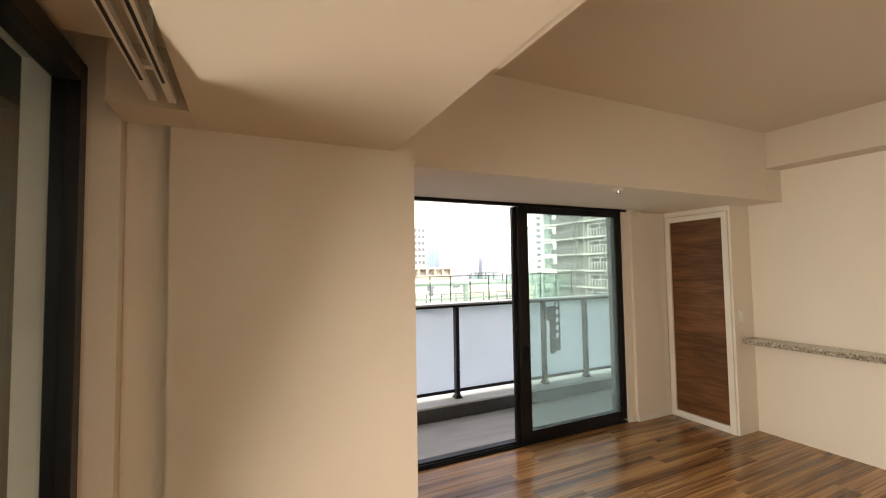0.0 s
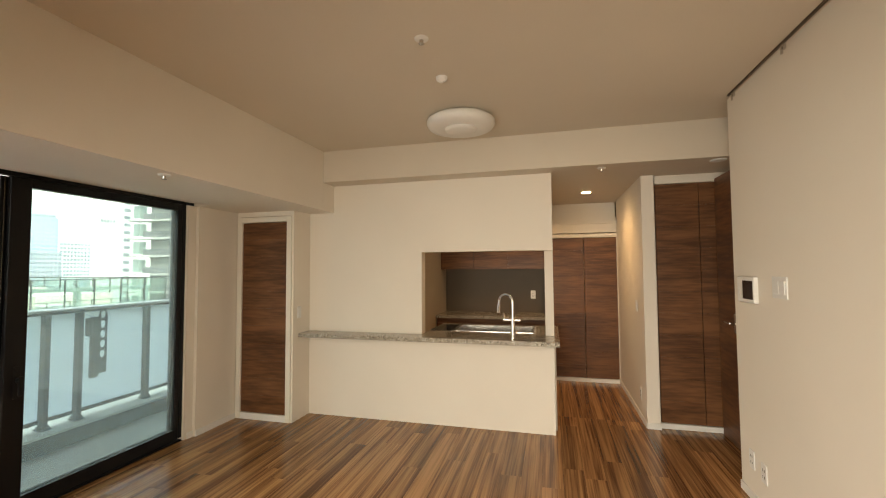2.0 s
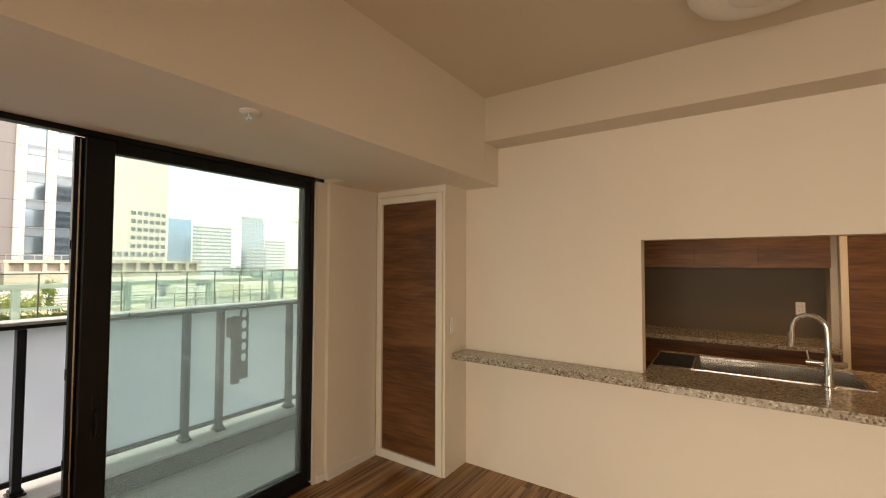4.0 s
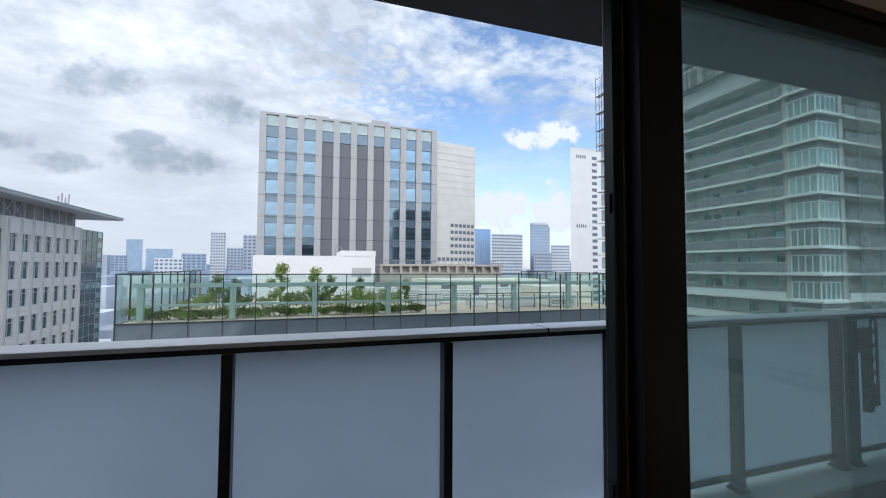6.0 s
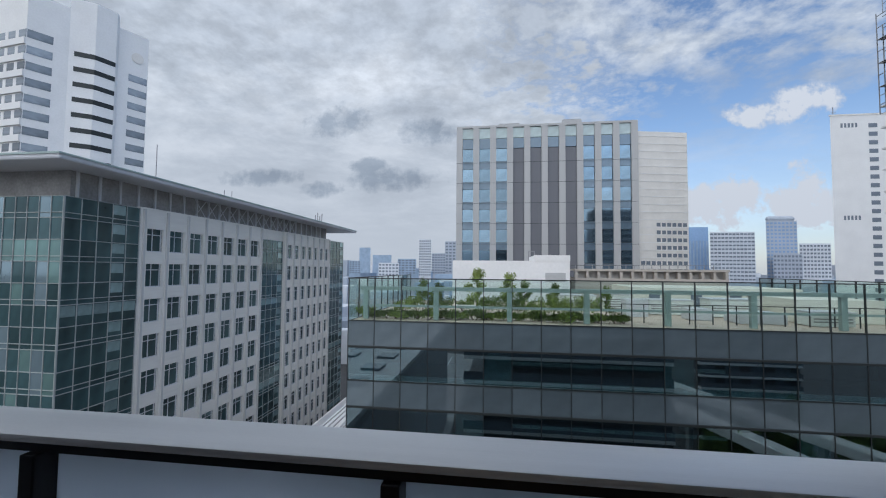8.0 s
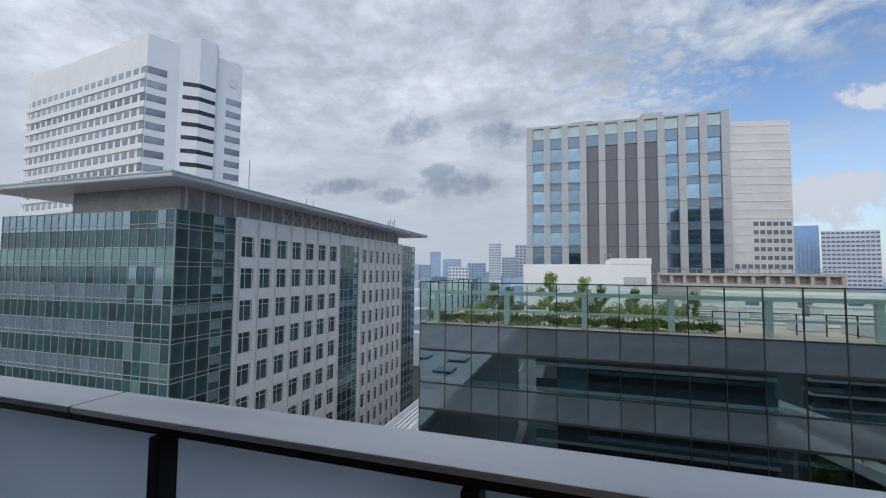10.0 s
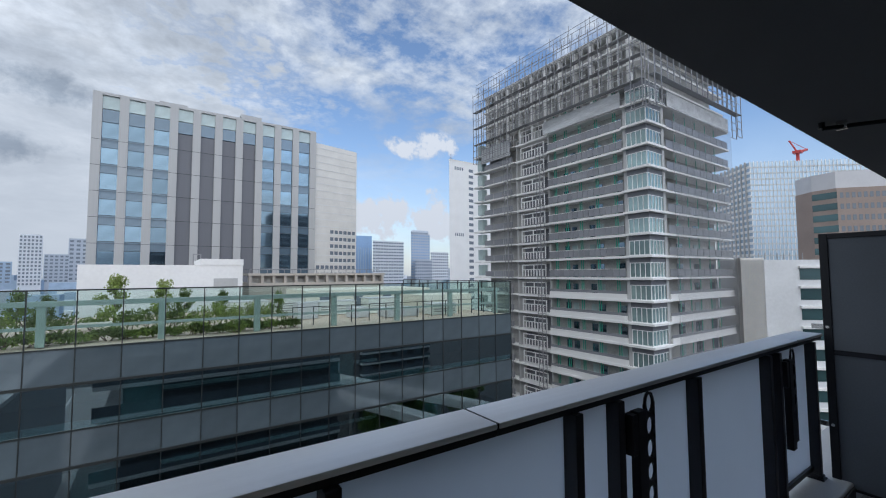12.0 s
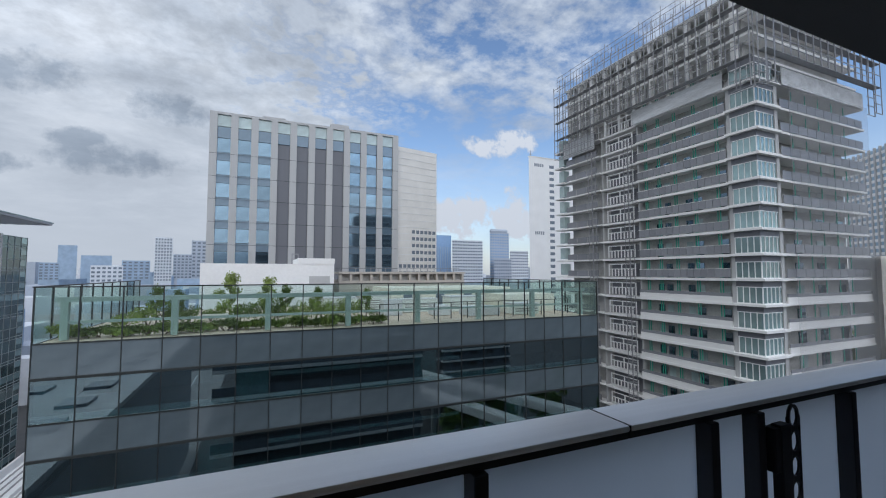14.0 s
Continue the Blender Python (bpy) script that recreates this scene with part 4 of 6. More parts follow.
def prism(name, pts, z0, z1, material, parent=None, label=""):
    bm = bmesh.new()
    lo = [bm.verts.new((x, y, z0)) for x, y in pts]
    hi = [bm.verts.new((x, y, z1)) for x, y in pts]
    n = len(pts)
    for i in range(n):
        bm.faces.new((lo[i], lo[(i + 1) % n], hi[(i + 1) % n], hi[i]))
    bm.faces.new(lo[::-1])
    bm.faces.new(hi)
    bmesh.ops.recalc_face_normals(bm, faces=bm.faces)
    return part(name, bm, material, parent, label)


def strip(mesh, name, p, q, z0, z1, out, back, parent, u0=0.0, u1=1.0):
    """A slab on the wall that runs from p to q (its outer side to the right of p-q); u0, u1: share of its length."""
    p, q = Vector((*p, 0)), Vector((*q, 0))
    d = q - p
    n = Vector((d.y, -d.x, 0)).normalized()
    a = p + d * u0
    w = d.length * (u1 - u0)
    m = Matrix.Translation(a + Vector((0, 0, z0)) - n * back) @ Matrix.Rotation(math.atan2(d.y, d.x), 4, "Z") @ Matrix.Diagonal((w, -(out + back), z1 - z0, 1))
    ob = shared(name, mesh, m, parent)
    return ob


M_GLASS, M_SPAN = cube_mesh("pane", CITYGLASS), cube_mesh("spandrel", SPANDREL)
M_DPANEL, M_PIER = cube_mesh("panel", DARKPANEL), cube_mesh("pier", GREYPANEL)
M_DGLASS, M_SGLASS = cube_mesh("pane", DARKGLASS), cube_mesh("spandrel", SPANGLASS)
M_TEAL, M_MULL = cube_mesh("pane", TEALGLASS), cube_mesh("mullion", MULLION)
M_STONE, M_WINF = cube_mesh("pier", PIERGREY), cube_mesh("window_frame", MULLION)
M_BPANEL, M_SLAB = cube_mesh("balcony_panel", PANELGREY), cube_mesh("slab", SLABWHITE)
M_PALE, M_WFRAME = cube_mesh("pane", PALEPANE), cube_mesh("frame", FRAMEWHITE)
M_PIPE, M_GGLASS = cube_mesh("green_pipe", GREENPIPE), cube_mesh("parapet_pane", GREENGLASS)
M_BAY = cube_mesh("pane", mat("teal_bay_glass", (0.27, 0.38, 0.385), 0.1, 0.4, vary=0.2, scale=0.4, grain=2, spec=0.8, random_tint=0.25))
M_WHITE, M_FWIN = cube_mesh("band", WHITEWALL), cube_mesh("window", FARWIN)

tagged(mesh_boxes("ground", [(-2500, 2500, -1500, 3500, GZ - 1, GZ)], ASPHALT, None, "grey city ground far below"), kind="structure")

# ---------------------------------------------------------------- grey office tower straight ahead
tw = thing("office_tower", (9.8, 87, GZ), "grey office tower with vertical piers and blue glass", "office tower")
ox, oy, oz = 9.8, 87.0, GZ


def T(x0, x1, y0, y1, z0, z1):
    return x0 - ox, x1 - ox, y0 - oy, y1 - oy, z0 - oz, z1 - oz


bpart("body", T(-7.9, 27.5, 87.9, 120, GZ, 31.4), GREYPANEL, tw)
bpart("roof_plant", T(0.9, 5.2, 89, 97, 31.4, 33.0), GREYPANEL, tw)
bpart("roof_plant", T(14.2, 18.0, 89, 97, 31.4, 33.4), GREYPANEL, tw)
pitch = 3.53
for i in range(11):
    slab("pier", M_PIER, *T(-8.0 + i * pitch - 0.05, -8.0 + i * pitch + 1.22, 87.0, 87.95, GZ, 32.0), tw)
slab("parapet", M_PIER, *T(-8.0, 28.5, 87.02, 87.5, 31.55, 31.98), tw)
for i in range(10):
    x0 = -6.83 + i * pitch
    x1 = x0 + 2.31
    slab("top_pane", M_PALE, *T(x0, x1, 87.35, 87.6, 29.35, 31.5), tw)
    slab("spandrel", M_SPAN, *T(x0, x1, 87.4, 87.92, 27.15, 29.25), tw)
    if 3 <= i <= 6:
        slab("panel", M_DPANEL, *T(x0, x1, 87.5, 87.93, -12, 27.05), tw)
        continue
    for k in range(8):
        zt = 27.05 - 4.28 * k
        slab("pane", M_GLASS, *T(x0, x1, 87.45, 87.92, zt - 2.62, zt), tw)
        slab("spandrel", M_SPAN, *T(x0, x1, 87.4, 87.92, zt - 4.22, zt - 2.70), tw)
for k in range(7):
    slab("joint", M_MULL, *T(-8.0, 28.4, 86.985, 87.02, 24.0 - 4.28 * k, 24.06 - 4.28 * k), tw)
an = thing("office_annex", (27.8, 87.6, GZ), "pale grey office annex with small dark windows", "office building")
AP, AQ = (28.6, 88.0), (39.0, 90.2)
prism("body", [(AP[0] - 27.8, AP[1] - 87.6), (AQ[0] - 27.8, AQ[1] - 87.6), (36 - 27.8, 112 - 87.6), (26.5 - 27.8, 110 - 87.6)], 0, 30.0 - GZ, STONEGREY, an)
al = (AP[0] - 27.8, AP[1] - 87.6), (AQ[0] - 27.8, AQ[1] - 87.6)
for k in range(20):
    strip(M_WHITE, "ledge", *al, 29 - 1.55 * k - GZ, 29.12 - 1.55 * k - GZ, 0.06, 0.02, an, 0.02, 0.98)
rng = random.Random(4)
for k in range(9):
    z = 10.6 - 1.55 * k - GZ
    for c in range(9):
        if c >= 3 or k > 4:
            strip(M_FWIN, "window", *al, z, z + 0.75, 0.05, 0.1, an, 0.05 + 0.105 * c, 0.05 + 0.105 * c + 0.075)

# ---------------------------------------------------------------- glass office block with roof garden
gb = thing("glass_office", (9.5, 28, GZ), "dark glass office block with a roof garden", "office building")
gx, gy, gz = 9.5, 28.0, GZ
GX0, GX1, NB = -9.1, 28.1, 20
DECKZ = -1.92
M_SILL = cube_mesh("sill", WHITEWALL)


def G(x0, x1, y0, y1, z0, z1):
    return x0 - gx, x1 - gx, y0 - gy, y1 - gy, z0 - gz, z1 - gz


bw = (GX1 - GX0) / NB
FLOORS = 6
bpart("core", [G(GX0 + 0.4, GX1 - 0.4, 34, 47.5, GZ, DECKZ - 0.4), G(GX0 + 0.2, GX1 - 0.2, 28.3, 34, GZ, -3.8 - 4.06 * FLOORS)], DARKPANEL, gb)
for k in range(FLOORS + 1):
    bpart("floor_slab", G(GX0 + 0.1, GX1 - 0.1, 28.12, 48, DECKZ - 0.45 - 4.06 * k, DECKZ - 0.05 - 4.06 * k), DARKPANEL if k else SAND, gb)
for i in range(NB):
    x0, x1 = GX0 + i * bw, GX0 + (i + 1) * bw
    p = slab("parapet_pane", M_GGLASS, *G(x0 + 0.03, x1 - 0.03, 28.02, 28.035, DECKZ + 0.02, 0.93), gb, "clear green parapet glass")
    p.visible_shadow = False
    for k in range(FLOORS):
        zt = DECKZ - 4.06 * k
        slab("spandrel", M_SGLASS, *G(x0 + 0.025, x1 - 0.025, 28.02, 28.1, zt - 1.72, zt - 0.04), gb)
        slab("pane", M_DGLASS, *G(x0 + 0.025, x1 - 0.025, 28.02, 28.05, zt - 4.0, zt - 1.86), gb)
        slab("sill", M_SILL, *G(x0, x1, 28.2, 28.35, zt - 4.1, zt - 3.72), gb)
        # white bars imitate the house's slab edges mirrored in these panes
        if 6 <= i <= 12:
            slab("slab_reflection", M_WHITE, *G(x0, x1, 28.5, 28.56, zt - 2.75, zt - 2.52), gb)
        if (i * 7 + k * 5) % 11 == 0 or (i, k) == (5, 0):
            slab("blind", M_PALE, *G(x0 + 0.05, x1 - 0.05, 28.3, 28.33, zt - 3.7, zt - 1.9), gb)
for i in range(NB + 1):
    x = GX0 + i * bw
    slab("mullion", M_MULL, *G(x - 0.022, x + 0.022, 27.99, 28.12, DECKZ - 4.06 * FLOORS, 0.95), gb)
slab("top_rail", M_MULL, *G(GX0 - 0.05, GX1 + 0.05, 27.95, 28.1, 0.93, 1.0), gb)
for k in range(FLOORS):
    zt = DECKZ - 4.06 * k
    slab("transom", M_MULL, *G(GX0, GX1, 27.985, 28.1, zt - 0.05, zt + 0.02), gb)
    slab("transom", M_MULL, *G(GX0, GX1, 27.95, 28.12, zt - 1.86, zt - 1.72), gb)
for sx in (GX0, GX1):
    bpart("end_glass", G(sx - 0.05, sx + 0.05, 28.1, 48, GZ, DECKZ - 0.02), SPANGLASS, gb)
    for j in range(10):
        p = slab("parapet_pane", M_GGLASS, *G(sx - 0.01, sx + 0.01, 28.2 + j * 1.98, 30.1 + j * 1.98, DECKZ + 0.02, 0.93), gb)
        p.visible_shadow = False
        slab("mullion", M_MULL, *G(sx - 0.04, sx + 0.04, 30.1 + j * 1.98, 30.2 + j * 1.98, DECKZ, 0.95), gb)
    slab("top_rail", M_MULL, *G(sx - 0.05, sx + 0.05, 28.1, 48, 0.93, 1.0), gb)
M_STEELP = cube_mesh("steel_frame", STEELPAINT)
for i in range(8):
    x = GX0 + 0.9 + i * (GX1 - GX0 - 1.8) / 7
    slab("steel_post", M_STEELP, *G(x - 0.17, x + 0.17, 29.0, 29.3, DECKZ, 0.2), gb)
slab("steel_beam", M_STEELP, *G(GX0 + 0.5, GX1 - 0.5, 28.95, 29.35, 0.12, 0.38), gb)
slab("steel_beam", M_STEELP, *G(GX0 + 0.5, GX1 - 0.5, 29.1, 29.2, -1.05, -0.9), gb)
bpart("roof_house", [G(13.2, 27.0, 40, 47.4, DECKZ, 0.15), G(22, 27.5, 33, 39, DECKZ, -0.3)], mat("cream_render", (0.72, 0.69, 0.60), 0.8, vary=0.06, scale=0.3, grain=4), gb, "low cream roof building")
bpart("roof_unit", [G(11, 12.6, 34.5, 36, DECKZ, -0.6), G(15, 16.5, 33, 34.5, DECKZ, -1.1), G(17.5, 20.5, 31.5, 33.5, DECKZ, -1.2)], ROOFMETAL, gb, "grey roof machine")
PALEDECK = mat("pale_roof_plant", (0.72, 0.74, 0.70), 0.6, vary=0.1, scale=0.6, grain=5)
for x, y, w, d, h in ((6.6, 38.5, 3.0, 2.0, 1.3), (10.2, 37.8, 2.2, 2.0, 1.5), (13.4, 36.6, 3.4, 1.6, 1.15), (17.6, 35.6, 3.6, 1.8, 1.35), (21.6, 31.0, 2.6, 1.6, 0.9)):
    u = bpart("roof_unit", G(x, x + w, y, y + d, DECKZ, DECKZ + h), PALEDECK, gb, "pale ventilation housing", bevel=0.03)
    bpart("grille", [G(x + 0.15, x + w - 0.15, y - 0.02, y + 0.01, DECKZ + 0.25 + j * 0.2, DECKZ + 0.33 + j * 0.2) for j in range(int((h - 0.4) / 0.2))], SOOTY, u)
    bpart("cap", G(x - 0.08, x + w + 0.08, y - 0.08, y + d + 0.08, DECKZ + h, DECKZ + h + 0.07), ROOFMETAL, u)
for z in (DECKZ + 0.75, DECKZ + 1.25):
    slab("roof_rail", M_MULL, *G(9.5, 27.0, 30.4, 30.45, z, z + 0.05), gb)
for i in range(13):
    slab("roof_rail_post", M_MULL, *G(9.5 + i * 1.45, 9.56 + i * 1.45, 30.4, 30.46, DECKZ, DECKZ + 1.3), gb)
for x in (14.5, 18.0, 21.2):
    slab("roof_door", M_FWIN, *G(x, x + 0.9, 39.9, 40.05, DECKZ, -0.2), gb)
slab("bench", M_WHITE, *G(-6.5, -3.2, 36.0, 36.5, DECKZ + 0.4, DECKZ + 0.5), gb)
slab("bench", M_WHITE, *G(-2.6, -0.2, 36.0, 36.5, DECKZ + 0.4, DECKZ + 0.5), gb)


def leaf_cloud(bm, centre, radii, count, size, rnd):
    """Small bent leaf clumps scattered through an uneven crown."""
    for _ in range(count):
        while True:
            v = Vector((rnd.uniform(-1, 1), rnd.uniform(-1, 1), rnd.uniform(-1, 1)))
            if 0.15 < v.length < 1:
                break
        lump = 0.72 + 0.4 * noise.noise(v * 2.3 + Vector(centre))
        p = Vector(centre) + Vector((v.x * radii[0], v.y * radii[1], v.z * radii[2])) * lump
        r = Euler((rnd.uniform(0, 6.3), rnd.uniform(0, 6.3), rnd.uniform(0, 6.3))).to_matrix()
        s = size * rnd.uniform(0.5, 1.3)
        a = [bm.verts.new(p + r @ Vector(c) * s) for c in ((-1, 0, 0), (0, -0.5, 0.12), (1, 0, 0), (0, 0.5, 0.12))]
        bm.faces.new(a)


def shrub(x, y, w, d, h, material, label, rnd):
    ob = thing("shrub", (x, y, DECKZ), label, "shrub", group="roof garden planting")
    bm = bmesh.new()
    for _ in range(5):
        leaf_cloud(bm, (rnd.uniform(-0.3, 0.3) * w, rnd.uniform(-0.2, 0.2) * d, h * rnd.uniform(0.3, 0.7)), (w * 0.36, d * 0.36, h * 0.44), 130, 0.085, rnd)
    part("foliage", bm, material, ob)
    bm = bmesh.new()
    for _ in range(4):
        tube(bm, (rnd.uniform(-0.2, 0.2), 0, -0.02), (rnd.uniform(-w / 3, w / 3), rnd.uniform(-d / 4, d / 4), h * 0.6), 0.03, 5, 0.01)
    part("stems", bm, BARK, ob)


def tree(x, y, z, h, r, label, rnd, material=None, dense=1.0):
    ob = thing("tree", (x, y, z), label, "tree")
    limbs, bm = [], bmesh.new()
    tube(bm, (0, 0, -0.02), (0.04, 0, h * 0.5), 0.016 * h, 8, 0.010 * h)
    tube(bm, (0.04, 0, h * 0.48), (0.02, 0.03, h * 0.9), 0.010 * h, 6, 0.003 * h)
    for k in range(9):
        a = 2.4 * k + rnd.uniform(-0.4, 0.4)
        z0 = (0.20 + 0.075 * k) * h
        reach = r * rnd.uniform(0.45, 0.80) * (1.0 - 0.07 * k)
        tip = Vector((reach * math.cos(a), reach * math.sin(a), z0 + h * rnd.uniform(0.03, 0.11)))
        tube(bm, (0.03, 0, z0), tip, 0.007 * h, 6, 0.002 * h)
        limbs.append(tip)
    part("trunk", bm, BARK, ob)
    bm = bmesh.new()
    for tip in limbs + [Vector((0, 0, h * 0.92))]:
        leaf_cloud(bm, tip, (r * 0.40, r * 0.40, h * 0.14), int(120 * dense), 0.026 * h, rnd)
        leaf_cloud(bm, tip * 0.72 + Vector((0, 0, 0.2 * tip.z)), (r * 0.30, r * 0.30, h * 0.12), int(60 * dense), 0.026 * h, rnd)
    part("crown", bm, material or LEAF, ob)


rng = random.Random(11)
for i in range(24):
    x = -8.4 + i * 0.78 + rng.uniform(-0.2, 0.2)
    shrub(x, 29.9 + rng.uniform(-0.3, 0.6), 1.8, 1.2, rng.uniform(0.45, 0.85), LEAF if i % 3 else LEAFLIGHT, "low green hedge shrub behind the parapet glass", rng)
for x, y, h in ((-6.4, 33, 1.2), (-5.6, 34, 1.5), (-4.2, 33, 1.9), (-3.2, 35, 1.3), (-2.0, 36.5, 1.0), (0.2, 33.5, 1.5), (1.4, 33, 1.7), (2.6, 34, 1.9), (3.8, 33.6, 1.7), (4.9, 34, 1.9), (6.0, 33.5, 1.6), (7.2, 34.5, 1.8), (8.2, 35, 1.5)):
    shrub(x, y, 2.0, 1.6, h, LEAFLIGHT if x > 3.5 or x < -4.5 else LEAF, "leafy green roof garden shrub", rng)
for x, y, h in ((-0.6, 34.0, 3.7), (1.9, 34.4, 3.3), (-5.2, 35.0, 2.8), (-3.8, 34.0, 2.5), (3.2, 35.0, 2.7), (5.6, 35.0, 2.5), (9.0, 32.5, 2.4)):
    tree(x, y, DECKZ, h, h * 0.36, "young leafy tree in the roof garden", rng, LEAFLIGHT if x in (-0.6, 1.9) else LEAF)

# ---------------------------------------------------------------- white podium and low roofs behind
pod = thing("white_podium", (2.5, 54, GZ), "plain white windowless roof building", "building")
bpart("wall", [(-7.2, 7.1, -1.7, 8, 0, 2.75 - GZ), (2.9, 7.15, -1.75, 8, 2.75 - GZ, 3.45 - GZ)], WHITEWALL, pod)
bpart("roof_frame", [(2.2, 2.3, -1, -0.9, 2.75 - GZ, 4.0 - GZ), (2.9, 3.0, -1, -0.9, 3.4 - GZ, 4.0 - GZ), (2.2, 3.0, -1, -0.9, 3.9 - GZ, 4.0 - GZ)], SCAFFOLD, pod)
bpart("wall_louvre", (4.2, 6.6, -1.72, -1.68, 0.2 - GZ, 1.3 - GZ), GREYPANEL, pod)
lo = thing("beige_arcade", (20.5, 58, GZ), "low beige building with a row of dark openings", "building")
bpart("wall", [(-9.3, 9.7, 0, 12, 0, 0.6 - GZ), (-9.4, 9.8, -0.1, 12, 1.55 - GZ, 1.85 - GZ)], BEIGE, lo)
M_BEIGE = cube_mesh("pillar", BEIGE)
for i in range(14):
    slab("pillar", M_BEIGE, -9.3 + i * 1.43, -8.95 + i * 1.43, 0, 0.6, 0.6 - GZ, 1.56 - GZ, lo)
bpart("back_wall", (-9.3, 9.6, 0.9, 1.1, 0.6 - GZ, 1.56 - GZ), FLATDARK, lo)
bpart("pipe_rack", [(-9 + i * 1.1, -8.95 + i * 1.1, 1.5, 1.6, 1.85 - GZ, 2.4 - GZ) for i in range(17)] + [(-9, 9.5, 1.5, 1.6, 2.35 - GZ, 2.41 - GZ)], SCAFFOLD, lo)

# ---------------------------------------------------------------- grey office with deep eaves (left)
LX = -39.6
lb = thing("stone_office", (LX, 34, GZ), "pale stone office block with deep flat eaves", "office building")


def Lb(x0, x1, y0, y1, z0, z1):
    return x0 - LX, x1 - LX, y0 - 34, y1 - 34, z0 - GZ, z1 - GZ


bpart("wall", [Lb(-68, LX - 0.5, 43, 95.3, GZ, 8.5), Lb(-66, LX - 1.3, 35, 43, GZ, 8.2), Lb(-60, LX - 1.0, 95.3, 104.6, GZ, 8.2)], STONEGREY, lb)
bpart("attic", [Lb(-58.5, LX - 1.2, 35.5, 96, 8.5, 11.1)], SOOTY, lb, "grey louvred attic storey")
bm = bmesh.new()
box(bm, *Lb(-68.5, LX + 2.4, 31.4, 107.5, 11.1, 11.75), bevel=0.2)
part("roof", bm, ROOFMETAL, lb, "pale metal roof slab with deep eaves")
bpart("roof_edge", Lb(-68.6, LX + 2.5, 31.3, 107.6, 11.55, 11.72), STEELPAINT, lb)
M_ROOFM = cube_mesh("brace", ROOFMETAL)
for i in range(26):
    y = 36 + i * 2.35
    slab("attic_post", M_ROOFM, *Lb(LX - 1.2, LX - 1.0, y, y + 0.22, 8.5, 11.1), lb)
for i in range(12):
    y = 52 + i * 2.35
    bm = bmesh.new()
    tube(bm, (-0.95, y - 34, 8.6 - GZ), (-0.95, y + 2.2 - 34, 11.0 - GZ), 0.06, 5)
    tube(bm, (-0.95, y + 2.2 - 34, 8.6 - GZ), (-0.95, y - 34, 11.0 - GZ), 0.06, 5)
    part("brace", bm, ROOFMETAL, lb)
M_LSTONE = cube_mesh("band", STONEGREY)
M_LWIN = cube_mesh("window_frame", ROOFMETAL)
ROWS = 11
for y0, y1, n in ((42.9, 66.7, 7), (75.2, 95.3, 7)):
    bp = (y1 - y0) / n
    for k in range(ROWS + 1):
        zt = 6.1 - 4.15 * k
        slab("band", M_LSTONE, *Lb(LX - 0.5, LX, y0, y1, zt, zt + 1.42 + (1.0 if k == 0 else 0)), lb)
    for i in range(n + 1):
        slab("pier", M_LSTONE, *Lb(LX - 0.5, LX + 0.004, y0 + i * bp - 0.52, y0 + i * bp + 0.52, GZ + 2, 8.5), lb)
        slab("fin", M_STONE, *Lb(LX, LX + 0.22, y0 + i * bp - 0.16, y0 + i * bp + 0.16, GZ + 2, 8.3), lb)
    for k in range(ROWS):
        zt = 6.1 - 4.15 * k
        for i in range(n):
            w = slab("window", M_TEAL, *Lb(LX - 0.45, LX - 0.25, y0 + i * bp + 0.48, y0 + (i + 1) * bp - 0.48, zt - 2.75, zt + 0.02), lb)
            slab("window_frame", M_LWIN, *Lb(LX - 0.3, LX - 0.2, y0 + i * bp + bp * 0.42, y0 + i * bp + bp * 0.42 + 0.09, zt - 2.75, zt), lb)
            slab("window_sill", M_LWIN, *Lb(LX - 0.3, LX - 0.1, y0 + i * bp + 0.62, y0 + (i + 1) * bp - 0.62, zt - 2.75, zt - 2.62), lb)
            slab("window_frame", M_LWIN, *Lb(LX - 0.3, LX - 0.18, y0 + (i + 1) * bp - 0.76, y0 + (i + 1) * bp - 0.64, zt - 2.75, zt), lb)
            slab("window_frame", M_LWIN, *Lb(LX - 0.3, LX - 0.2, y0 + i * bp + 0.6, y0 + (i + 1) * bp - 0.6, zt - 0.75, zt - 0.66), lb)


M_CURTM = cube_mesh("mullion", mat("olive_grey_mullion", (0.33, 0.345, 0.335), 0.5, 0.0, vary=0.05))


